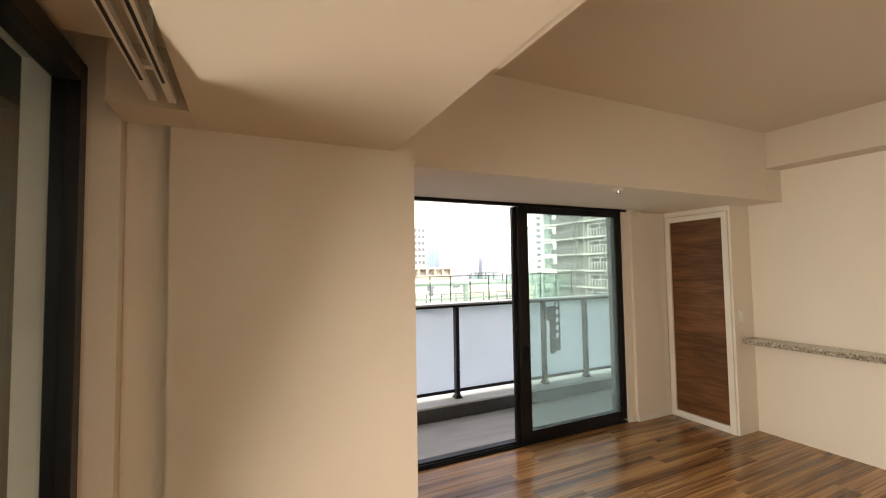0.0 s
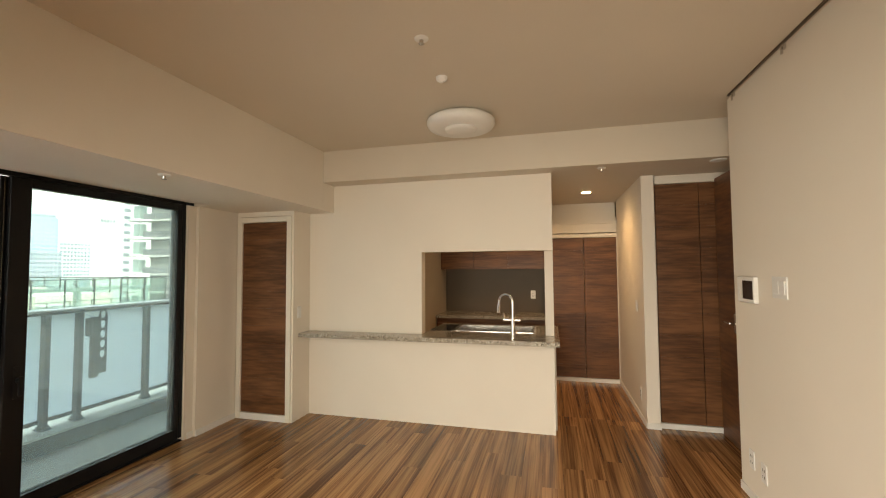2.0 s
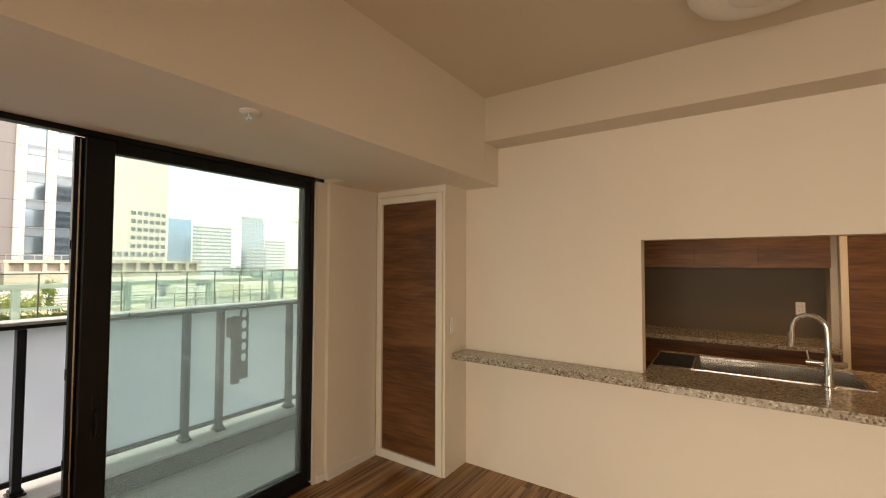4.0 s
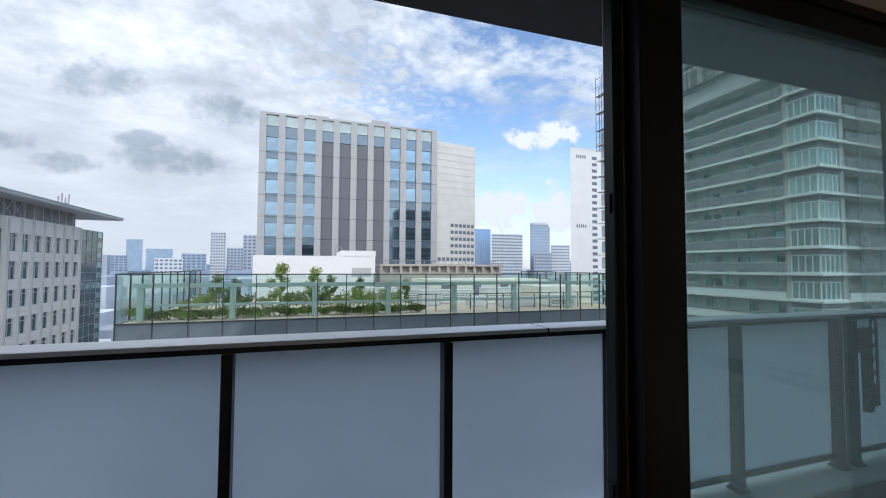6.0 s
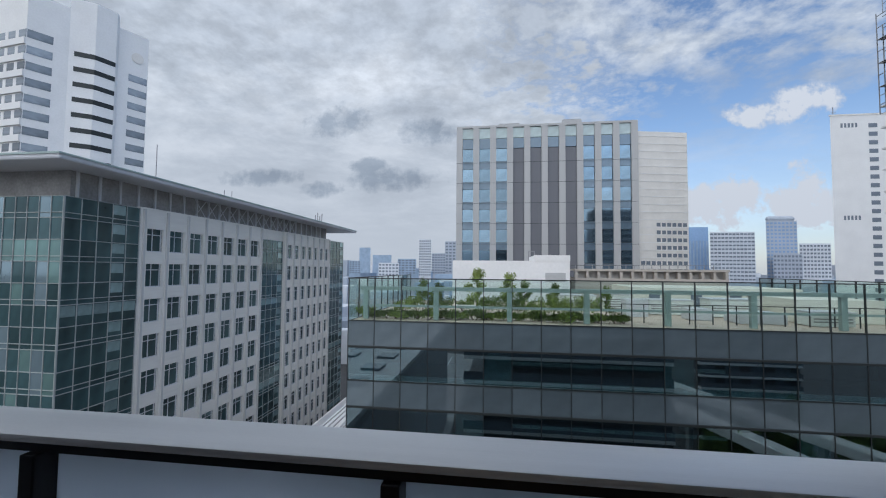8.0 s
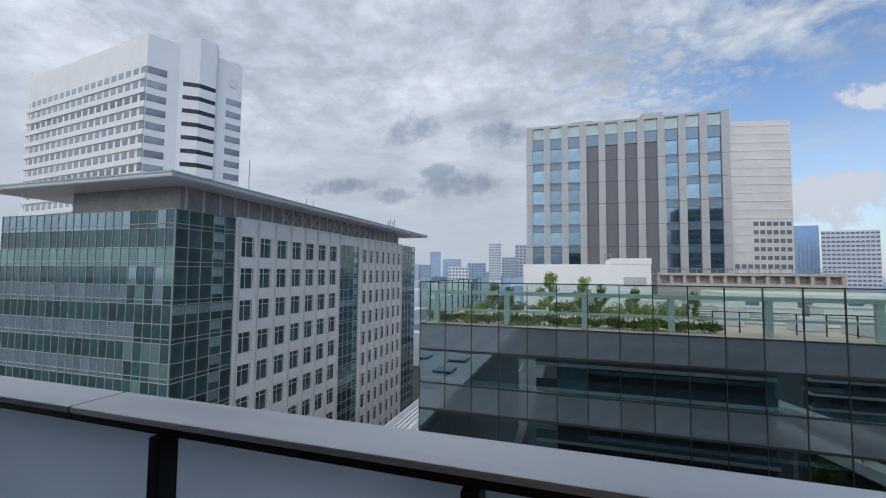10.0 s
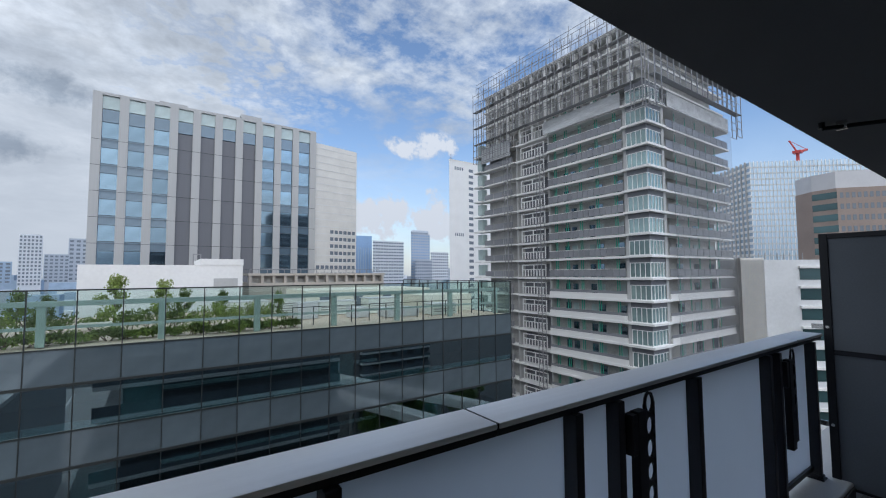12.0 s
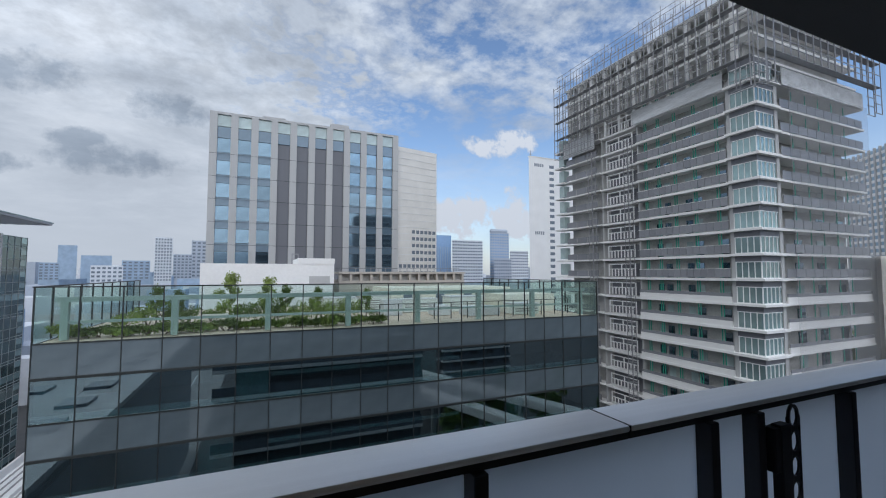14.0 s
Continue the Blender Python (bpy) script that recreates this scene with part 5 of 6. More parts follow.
def curtain(parent, fn, axis, a0, a1, n, z0, z1, rows, at, mesh, pick=None):
    """A glass wall on a grid; axis 'y': it runs along y at x = at; 'x': along x at y = at."""
    w = (a1 - a0) / n
    h = (z1 - z0) / rows
    for i in range(n):
        for k in range(rows):
            c = (at - 0.12, at, a0 + i * w + 0.04, a0 + (i + 1) * w - 0.04, z0 + k * h + 0.04, z0 + (k + 1) * h - 0.04)
            if axis == "x":
                c = (c[2], c[3], at, at + 0.12, c[4], c[5])
            slab("pane", pick(i, k) if pick else mesh, *fn(*c), parent)
            if not pick and (i * 7 + k * 4 + i * k) % 7 == 0:
                # a blind let down behind the pane
                c = (at - 0.1, at + 0.006, a0 + i * w + 0.12, a0 + (i + 1) * w - 0.12, z0 + (k + 0.45) * h, z0 + (k + 1) * h - 0.1)
                if axis == "x":
                    c = (c[2], c[3], at - 0.006, at + 0.1, c[4], c[5])
                slab("blind", M_BAY, *fn(*c), parent)
    for i in range(n + 1):
        c = (at - 0.1, at + 0.07, a0 + i * w - 0.035, a0 + i * w + 0.035, z0, z1)
        if axis == "x":
            c = (c[2], c[3], at - 0.07, at + 0.1, z0, z1)
        slab("mullion", M_CURTM, *fn(*c), parent)
    for k in range(rows + 1):
        for dz in (0.0, 0.5) if k % 2 else (0.0,):
            c = (at - 0.1, at + 0.09, a0, a1, z0 + k * h - 0.035 + dz, z0 + k * h + 0.035 + dz)
            if axis == "x":
                c = (c[2], c[3], at - 0.09, at + 0.1, c[4], c[5])
            slab("transom", M_CURTM, *fn(*c), parent)


curtain(lb, Lb, "y", 34.0, 42.3, 5, 8.3 - 2.08 * 20, 8.3, 20, LX, M_TEAL)
curtain(lb, Lb, "y", 67.4, 74.5, 4, 6.6 - 2.08 * 20, 6.6, 20, LX - 0.4, M_TEAL)
curtain(lb, Lb, "y", 95.9, 104.6, 4, 8.3 - 2.08 * 20, 8.3, 20, LX - 0.2, M_TEAL)
# pale blue base colour carries much of the reflected sky in the wide bays
M_SKYP = cube_mesh("pane", mat("pale_blue_pane", (0.36, 0.48, 0.53), 0.06, 0.7, vary=0.2, scale=0.15, grain=0.8, spec=1.0, random_tint=0.15))
M_GREENP = cube_mesh("pane", mat("green_tinted_pane", (0.20, 0.33, 0.31), 0.07, 0.5, vary=0.25, scale=0.2, grain=0.8, spec=1.0, random_tint=0.2))


def south_pane(i, k):
    """Wide bays: sky reflections painted as pale rows between dark bands; the corner bays stay dark but for a few
    blinds.
    """
    if k == 13:
        return M_GREENP
    if i <= 16:
        return M_SKYP if k % 2 else M_TEAL
    if i in (17, 20):
        return M_SKYP if (k * 3 + i) % 4 in (0, 1) else M_TEAL
    return M_GREENP if (i + 2 * k) % 5 == 0 else M_TEAL


curtain(lb, Lb, "x", -69.0, LX, 22, 8.3 - 2.08 * 16, 8.3, 16, 34.0, M_TEAL, south_pane)
for y, h in ((50, 6.5), (64, 3.0), (66, 3.2)):
    bpart("antenna", Lb(-45, -44.92, y, y + 0.08, 11.7, 11.7 + h), SCAFFOLD, lb)
bm = bmesh.new()
for dx, dz in ((0, 2.8), (0.5, 3.4), (1.0, 2.6), (1.5, 3.2)):
    tube(bm, (-4 + dx, 62, 11.7 - GZ), (-4 + dx * 1.1, 62, 11.7 + dz - GZ), 0.12, 6)
tube(bm, (-4, 62, 13 - GZ), (-2.4, 62, 13.2 - GZ), 0.06, 6)
part("antenna_mast", bm, SCAFFOLD, lb)

# ---------------------------------------------------------------- white hotel tower behind it
ho = thing("hotel_tower", (-98.6, 73, GZ), "white hotel tower with ribbon windows", "hotel")
H = [(-157.3, 80.2), (-98.6, 73.0), (-95.3, 79.0), (-94.6, 79.6), (-91.6, 81.8), (-90.2, 85.6), (-91.2, 87.2), (-88.6, 93.0), (-130, 112)]
h = [(x + 98.6, y - 73) for x, y in H]
M_HOTELW = cube_mesh("ribbon_window", mat("grey_hotel_window", (0.24, 0.27, 0.30), 0.25, vary=0.5, scale=0.35, grain=1.2, random_tint=0.3))
prism("wall", [h[0], h[1], h[2], (h[6][0], h[6][1]), h[7], h[8]], 0, 60.0 - GZ, WHITEWALL, ho)
prism("round_bay", [h[2], h[3], h[4], h[5], h[6], (h[5][0] - 5, h[5][1])], 0, 62.5 - GZ, WHITEWALL, ho)
for k in range(13):
    z = 50.2 - 3.5 * k - GZ
    strip(M_HOTELW, "ribbon_window", h[0], h[1], z, z + 1.75, 0.06, 0.1, ho, 0.02, 1.0)
    for c in range(18):
        strip(M_WHITE, "window_pier", h[0], h[1], z, z + 1.75, 0.12, 0.1, ho, 0.03 + c * 0.054, 0.03 + c * 0.054 + 0.016)
    strip(M_WHITE, "band", h[0], h[1], z - 1.5, z - 0.1, 0.35, 0.1, ho, 0.0, 1.0)
    strip(M_HOTELW, "ribbon_window", h[1], h[2], z, z + 1.75, 0.06, 0.1, ho, 0.02, 0.62)
    strip(M_HOTELW, "ribbon_window", h[6], h[7], z - 2.5, z - 0.8, 0.06, 0.1, ho, 0.35, 0.98)
    if k < 11:
        strip(M_WINF, "bay_opening", h[3], h[4], z - 1.0, z + 0.1, 0.05, 0.1, ho)
        strip(M_WINF, "bay_opening", h[4], h[5], z - 1.0, z + 0.1, 0.05, 0.1, ho)
bm = bmesh.new()
bmesh.ops.create_cone(bm, cap_ends=True, segments=20, radius1=1.3, radius2=1.3, depth=0.2)
d = Vector((h[7][0] - h[6][0], h[7][1] - h[6][1], 0)).normalized()
nn = Vector((d.y, -d.x, 0))
bmesh.ops.transform(bm, matrix=Matrix.Translation(Vector((h[6][0], h[6][1], 54.0 - GZ)) + d * 4.0 + nn * 0.1) @ nn.to_track_quat("Z", "Y").to_matrix().to_4x4(), verts=bm.verts)
part("round_sign", bm, STONEGREY, ho, "round grey sign")

# ---------------------------------------------------------------- tower under scaffolding (right)
AX, AY = 57.5, 33.6
ap = thing("apartment_tower", (AX, AY, GZ), "unfinished apartment tower with balconies and scaffolding on top", "apartment tower")


def A(x0, x1, y0, y1, z0, z1):
    return x0 - AX, x1 - AX, y0 - AY, y1 - AY, z0 - GZ, z1 - GZ


YN, XE = 66.5, 83.0
bpart("core", [A(AX + 1.7, XE - 0.3, AY - 0.2, YN, GZ, 38.0)], FLATDARK, ap, "recessed grey wall")
ST = 3.15
M_DARKH = cube_mesh('head', DARKPANEL)
for k in range(23):
    z = 26.2 - ST * k
    if z < GZ + 3:
        break
    low = z < 0.5
    # slab edges
    slab("slab", M_SLAB, *A(AX - 0.1, AX + 1.8, AY + 1.2, 49.3, z - 0.36, z), ap)
    slab("slab", M_SLAB, *A(AX + 0.2, AX + 1.8, 49.3, 57.2, z - 0.34, z), ap)
    slab("slab", M_SLAB, *A(AX - 0.1, AX + 1.8, 57.2, YN + 0.9, z - 0.24, z), ap)
    slab("slab", M_SLAB, *A(62.0, XE + 0.4, AY - 2.7, AY - 0.1, z - 0.28, z), ap)
    # balcony fronts
    if low:
        slab("parapet", M_SLAB, *A(AX - 0.02, AX + 0.14, AY + 1.3, 49.2, z, z + 0.75), ap)
        slab("parapet", M_SLAB, *A(62.2, XE + 0.2, AY - 2.66, AY - 2.5, z, z + 0.75), ap)
        slab("rail_panel", M_BPANEL, *A(AX + 0.0, AX + 0.06, AY + 1.3, 49.2, z + 0.78, z + 1.2), ap)
        slab("rail_panel", M_BPANEL, *A(62.2, XE + 0.2, AY - 2.64, AY - 2.56, z + 0.78, z + 1.2), ap)
    else:
        n = 14
        for i in range(n):
            y = AY + 1.35 + i * (49.1 - AY - 1.35) / n
            slab("balcony_panel", M_BPANEL, *A(AX - 0.02, AX + 0.05, y, y + 0.95, z + 0.12, z + 1.22), ap)
        slab("hand_rail", M_SLAB, *A(AX - 0.05, AX + 0.08, AY + 1.3, 49.2, z + 1.22, z + 1.28), ap)
        for i in range(10):
            x = 62.3 + i * 2.08
            slab("balcony_panel", M_BPANEL, *A(x, x + 1.95, AY - 2.64, AY - 2.57, z + 0.12, z + 1.22), ap)
    for i in range(3):
        y = 58.0 + i * 2.8
        slab("balcony_panel", M_BPANEL, *A(AX - 0.02, AX + 0.05, y, y + 2.6, z + 0.1, z + 1.15), ap)
    # green pipes and doors behind the balconies
    for y in (36.2, 39.4, 42.5, 45.3, 47.6):
        for dy in (0, 0.35):
            slab("green_pipe", M_PIPE, *A(AX + 0.45, AX + 0.55, y + dy, y + dy + 0.10, z, z + 2.87), ap)
    for x in (66.0, 69.3, 72.5, 76.0, 79.2):
        slab("green_pipe", M_PIPE, *A(x, x + 0.11, AY - 2.1, AY - 2.0, z, z + 2.87), ap)
    for y in (36, 39.5, 41, 44.5, 46):
        slab("balcony_door", M_GLASS if (k + int(y)) % 3 else M_PALE, *A(AX + 1.6, AX + 1.72, y, y + 1.0, z, z + 2.1), ap)
    for x in (64, 69, 74.5, 80):
        slab("balcony_door", M_GLASS if (k + int(x)) % 3 else M_PALE, *A(x, x + 1.8, AY - 0.3, AY - 0.18, z, z + 2.1), ap)
    # stair bay with white frames
    for i in range(9):
        y = 50.2 + i * 0.7
        slab("baluster", M_WFRAME, *A(AX + 0.3, AX + 0.38, y, y + 0.2, z + 0.15, z + (2.2 if i % 4 == 0 else 1.35)), ap)
    slab("frame", M_WFRAME, *A(AX + 0.3, AX + 0.4, 50.2, 56.0, z + 1.3, z + 1.44), ap)
    slab("frame", M_WFRAME, *A(AX + 0.3, AX + 0.4, 50.2, 56.0, z + 2.12, z + 2.26), ap)
    slab("stair_opening", M_DARKH, *A(AX + 1.6, AX + 1.72, 50.0, 56.4, z + 0.1, z + 2.3), ap)
    # corner bay window
    slab("slab", M_SLAB, *A(AX - 0.5, 62.0, AY - 2.9, AY + 1.2, z - 0.32, z), ap)
    slab("pane", M_BAY, *A(AX + 0.1, 61.4, AY - 2.3, AY + 0.7, z + 0.02, z + 2.12), ap)
    slab("head", M_DARKH, *A(AX + 0.05, 61.5, AY - 2.35, AY + 0.75, z + 2.1, z + 2.83), ap)
    for i in range(5):
        y = AY - 2.35 + i * 0.74
        slab("frame", M_WFRAME, *A(AX + 0.04, AX + 0.14, y, y + 0.09, z, z + 2.1), ap)
    for i in range(5):
        x = AX + 0.05 + i * 0.84
        slab("frame", M_WFRAME, *A(x, x + 0.09, AY - 2.38, AY - 2.28, z, z + 2.1), ap)
    for zz in (0.0, 2.02):
        slab("frame", M_WFRAME, *A(AX + 0.03, AX + 0.13, AY - 2.37, AY + 0.7, z + zz, z + zz + 0.1), ap)
        slab("frame", M_WFRAME, *A(AX + 0.14, 61.45, AY - 2.37, AY - 2.27, z + zz, z + zz + 0.1), ap)
    # end bay at the far side
    slab("pane", M_PALE, *A(AX - 0.3, AX + 1.0, YN + 0.2, YN + 1.6, z + 0.3, z + 2.5), ap)
    slab("slab", M_SLAB, *A(AX - 0.9, AX + 1.2, YN, YN + 2.2, z - 0.25, z), ap)
for y in (AY + 1.15, 49.25, 57.1):
    slab("wall_fin", M_PIER, *A(AX + 0.35, AX + 1.75, y - 0.12, y + 0.12, GZ, 27), ap)
slab("corner_pier", M_PIER, *A(AX + 0.1, AX + 0.9, AY + 0.75, AY + 1.25, GZ, 27), ap)
slab("corner_pier", M_PIER, *A(61.5, 62.2, AY - 2.4, AY - 1.6, GZ, 27), ap)
# unfinished storeys
for k in range(4):
    z = 26.2 + ST * (k + 1)
    slab("slab", M_SLAB, *A(AX + 0.2, XE, AY - 2.2, YN, z - 0.3, z), ap)
    for i in range(11):
        slab("column", M_SLAB, *A(AX + 0.4, AX + 1.3, AY + i * 3.2, AY + i * 3.2 + 0.5, z - ST, z - 0.3), ap)
        slab("frame", M_WFRAME, *A(AX + 0.5, AX + 0.6, AY + i * 3.2 + 1.2, AY + i * 3.2 + 2.8, z - ST + 1.3, z - ST + 1.42), ap)
        slab("frame", M_WFRAME, *A(AX + 0.5, AX + 0.6, AY + i * 3.2 + 1.9, AY + i * 3.2 + 2.05, z - ST, z - 0.3), ap)
WRAP = mat("grey_wrapping_sheet", (0.55, 0.56, 0.57), 0.7, vary=0.2, scale=0.5, grain=3, stretch=(1, 0.4, 2))
for sheet in (A(AX - 0.5, AX - 0.42, AY + 1.2, 49.5, 26.0, 28.3), A(AX - 0.5, AX - 0.42, 58, YN, 24.5, 27.5), A(62.5, XE, AY - 2.9, AY - 2.8, 26.0, 28.3)):
    bpart("wrap_sheet", sheet, WRAP, ap, "pale wrapping sheet")
def net_mat():
    """Open mesh: most light passes, the threads scatter the rest."""
    m = bpy.data.materials.new("grey_safety_net")
    m.use_nodes = True
    nt = m.node_tree
    t, d, mx = nt.nodes.new("ShaderNodeBsdfTransparent"), nt.nodes["Principled BSDF"], nt.nodes.new("ShaderNodeMixShader")
    d.inputs["Base Color"].default_value = (0.32, 0.32, 0.33, 1)
    d.inputs["Roughness"].default_value = 0.9
    n, r = nt.nodes.new("ShaderNodeTexNoise"), nt.nodes.new("ShaderNodeMapRange")
    n.inputs["Scale"].default_value = 0.35
    r.inputs[3].default_value, r.inputs[4].default_value = 0.02, 0.24
    nt.links.new(n.outputs[0], r.inputs[0])
    nt.links.new(r.outputs[0], mx.inputs[0])
    nt.links.new(t.outputs[0], mx.inputs[1])
    nt.links.new(d.outputs[0], mx.inputs[2])
    nt.links.new(mx.outputs[0], nt.nodes["Material Output"].inputs[0])
    return m


net = net_mat()
bpart("scaffold_net", A(63.0, XE, AY - 3.3, AY - 3.27, GZ, 26.0), net, ap, "thin grey safety net")
bars = []
for face in ("w", "s"):
    if face == "w":
        lo_a, hi_a, step = AY - 3.0, YN + 1.2, 1.75
    else:
        lo_a, hi_a, step = AX - 1.6, XE + 0.7, 1.75
    n = int((hi_a - lo_a) / step) + 1
    for layer, off in enumerate((-1.7, -0.9)):
        for i in range(n + 1):
            a = lo_a + i * (hi_a - lo_a) / n
            top_z = 39.6 if layer == 0 else 38.0
            b = 28.6 if lo_a + 2.5 < a < (57.0 if face == "w" else XE - 1.5) else 24.6
            if face == "w":
                bars.append(A(AX + off - 0.05, AX + off + 0.05, a - 0.05, a + 0.05, b, top_z))
            else:
                bars.append(A(a - 0.05, a + 0.05, AY - 3.0 + off - 0.05, AY - 3.0 + off + 0.05, b, top_z))
        z = 28.6
        while z < 39.5:
            if face == "w":
                bars.append(A(AX + off - 0.04, AX + off + 0.04, lo_a, hi_a, z, z + 0.08))
            else:
                bars.append(A(lo_a, hi_a, AY - 3.0 + off - 0.04, AY - 3.0 + off + 0.04, z, z + 0.08))
            z += 1.75
    z = 28.6
    while z < 38:
        if face == "w":
            bars.append(A(AX - 1.75, AX - 0.8, lo_a, hi_a, z, z + 0.06))
        else:
            bars.append(A(lo_a, hi_a, AY - 4.75, AY - 3.8, z, z + 0.06))
        z += 3.5
for z in (24.6, 26.0, 27.3):
    for off in (-1.7, -0.9):
        bars.append(A(AX + off - 0.04, AX + off + 0.04, 57.0, YN + 1.2, z, z + 0.08))
        bars.append(A(XE - 1.5, XE + 0.7, AY - 3.0 + off - 0.04, AY - 3.0 + off + 0.04, z, z + 0.08))
        bars.append(A(AX - 1.6, AX + 1.2, AY - 3.0 + off - 0.04, AY - 3.0 + off + 0.04, z, z + 0.08))
        bars.append(A(AX + off - 0.04, AX + off + 0.04, AY - 4.6, AY - 0.6, z, z + 0.08))
for y0, w in ((49.5, 0.9), (57.7, 0.8)):
    for dx in (0, 0.9):
        for dy in (0, w):
            bars.append(A(AX - 1.6 + dx - 0.04, AX - 1.6 + dx + 0.04, y0 + dy - 0.04, y0 + dy + 0.04, GZ, 24.0))
    z = GZ + 1
    while z < 24:
        for dy in (0, w):
            bars.append(A(AX - 1.6, AX - 0.7, y0 + dy - 0.03, y0 + dy + 0.03, z, z + 0.06))
        for dx in (0, 0.9):
            bars.append(A(AX - 1.63 + dx, AX - 1.57 + dx, y0, y0 + w, z, z + 0.06))
        z += 1.05
# loose poles above the scaffold
rng = random.Random(5)
for i in range(46):
    y = AY - 3 + i * 0.8
    bars.append(A(AX - 1.72, AX - 1.66, y, y + 0.06, 39, 39 + rng.uniform(0.8, 3.0)))
    bars.append(A(AX - 1.0, AX - 0.94, y, y + 0.06, 38, 38 + rng.uniform(0.5, 3.4)))
for z in (40.4, 41.2):
    bars.append(A(AX - 1.72, AX - 1.66, AY - 3, YN, z, z + 0.06))
tagged(mesh_boxes("scaffolding", bars, SCAFFOLD, ap, "dense grey tube scaffolding"), kind="stuff")

# ---------------------------------------------------------------- white tower behind the scaffolding
wt = thing("white_tower", (120, 149.4, GZ), "white tower with one column of slot windows", "tower")
prism("wall", [(-12.6, 0), (16, 0), (42, 30), (10.5, 30)], 0, 52.7 - GZ, WHITEWALL, wt)
for k in range(30):
    z = 48.4 - 2.78 * k - GZ
    slab("window", M_FWIN, -1.6, 0.9, -0.06, 0.2, z, z + 1.35, wt)
for z in (48.6, 18.5):
    for i in range(5):
        slab("vent", M_FWIN, -9.6 + i * 1.05, -9.0 + i * 1.05, -0.05, 0.2, z - GZ, z + 1.4 - GZ, wt)
bpart("roof_edge", (-12.7, 16.1, -0.1, 0.3, 52.5 - GZ, 53.0 - GZ), STONEGREY, wt)
bpart("mast", [(-9.5, -9.35, 3, 3.15, 52.7 - GZ, 56.5 - GZ), (-10.2, -8.6, 3, 3.1, 54.6 - GZ, 54.75 - GZ)], SCAFFOLD, wt)

# ---------------------------------------------------------------- skyline


def far_building(x0, x1, y, top_z, material, label, cols=0, rows=0, depth=25, win=None, frac=0.6, hfrac=0.5, bottom=-5.0):
    ob = thing("distant_building", ((x0 + x1) / 2, y, GZ), label, "building", group="skyline")
    w = (x1 - x0) / 2
    xm, k = (x0 + x1) / 2, (y + depth) / y
    prism("wall", [(-w, 0), (w, 0), ((xm + w) * k - xm, depth), ((xm - w) * k - xm, depth)], 0, top_z - GZ, material, ob)
    if cols:
        cw, rh = (x1 - x0) / cols, (top_z - bottom) / (rows + 0.6)
        wins = []
        for k in range(rows):
            zt = top_z - GZ - rh * (k + 0.4)
            for c in range(cols):
                xx = -w + cw * (c + 0.5)
                wins.append((xx - cw * frac / 2, xx + cw * frac / 2, -0.25, 0.1, zt - rh * hfrac, zt))
        tagged(mesh_boxes("window_grid", wins, win or FARWIN, ob), kind="stuff")
    return ob


far_building(-64.5, -54.6, 330.8, 25.6, FARA, "slim pale tower with a grid of windows", 6, 14, win=FARWIN, frac=0.55, hfrac=0.55)
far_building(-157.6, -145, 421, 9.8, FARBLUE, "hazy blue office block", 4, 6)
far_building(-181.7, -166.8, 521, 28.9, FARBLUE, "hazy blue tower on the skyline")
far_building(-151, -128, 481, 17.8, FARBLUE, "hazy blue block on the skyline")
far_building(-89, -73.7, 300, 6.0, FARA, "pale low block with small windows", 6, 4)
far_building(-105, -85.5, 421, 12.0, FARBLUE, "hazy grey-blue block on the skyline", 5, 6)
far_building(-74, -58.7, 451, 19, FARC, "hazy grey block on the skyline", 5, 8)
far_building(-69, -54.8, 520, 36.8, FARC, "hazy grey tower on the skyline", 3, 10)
far_building(124.3, 138.7, 299, 31.3, FARB, "blue glass tower with vertical strips", 7, 1, win=FARBLUE, frac=0.4, hfrac=0.95)
far_building(121.1, 144.9, 259, 24.5, FARA, "white office tower with a grid of windows", 12, 13, frac=0.7, hfrac=0.4)
rt = far_building(219.6, 243.0, 378, 44.0, FARC, "grey-blue tower with a rounded top", 8, 16, win=FARB, frac=0.6, hfrac=0.5)
bm = bmesh.new()
box(bm, -10.2, 11.4, 0.2, 5, 43.6 - GZ, 48.2 - GZ, bevel=2.2)
part("rounded_top", bm, FARC, rt)
far_building(206.7, 226.7, 348, 15.6, FARC, "low grey office block", 8, 6)
far_building(257, 281.5, 398, 26.6, FARA, "pale office block with a window grid", 9, 9)
far_building(228, 240, 300, 9.0, mat("dull_red_block", (0.38, 0.16, 0.15), 0.8), "dull red low block far away")
led = far_building(172, 186, 240, 8.5, FARC, "low block with a dark screen on its front")
bpart("screen", (-5, 5, -0.6, -0.2, 3.5 - GZ, 7.8 - GZ), SCREEN, led, "dark advertising screen")
bpart("screen_picture", (-3.8, 1.5, -0.7, -0.61, 5.2 - GZ, 6.4 - GZ), mat("dim_screen_picture", (0.35, 0.16, 0.25), 0.4), led)


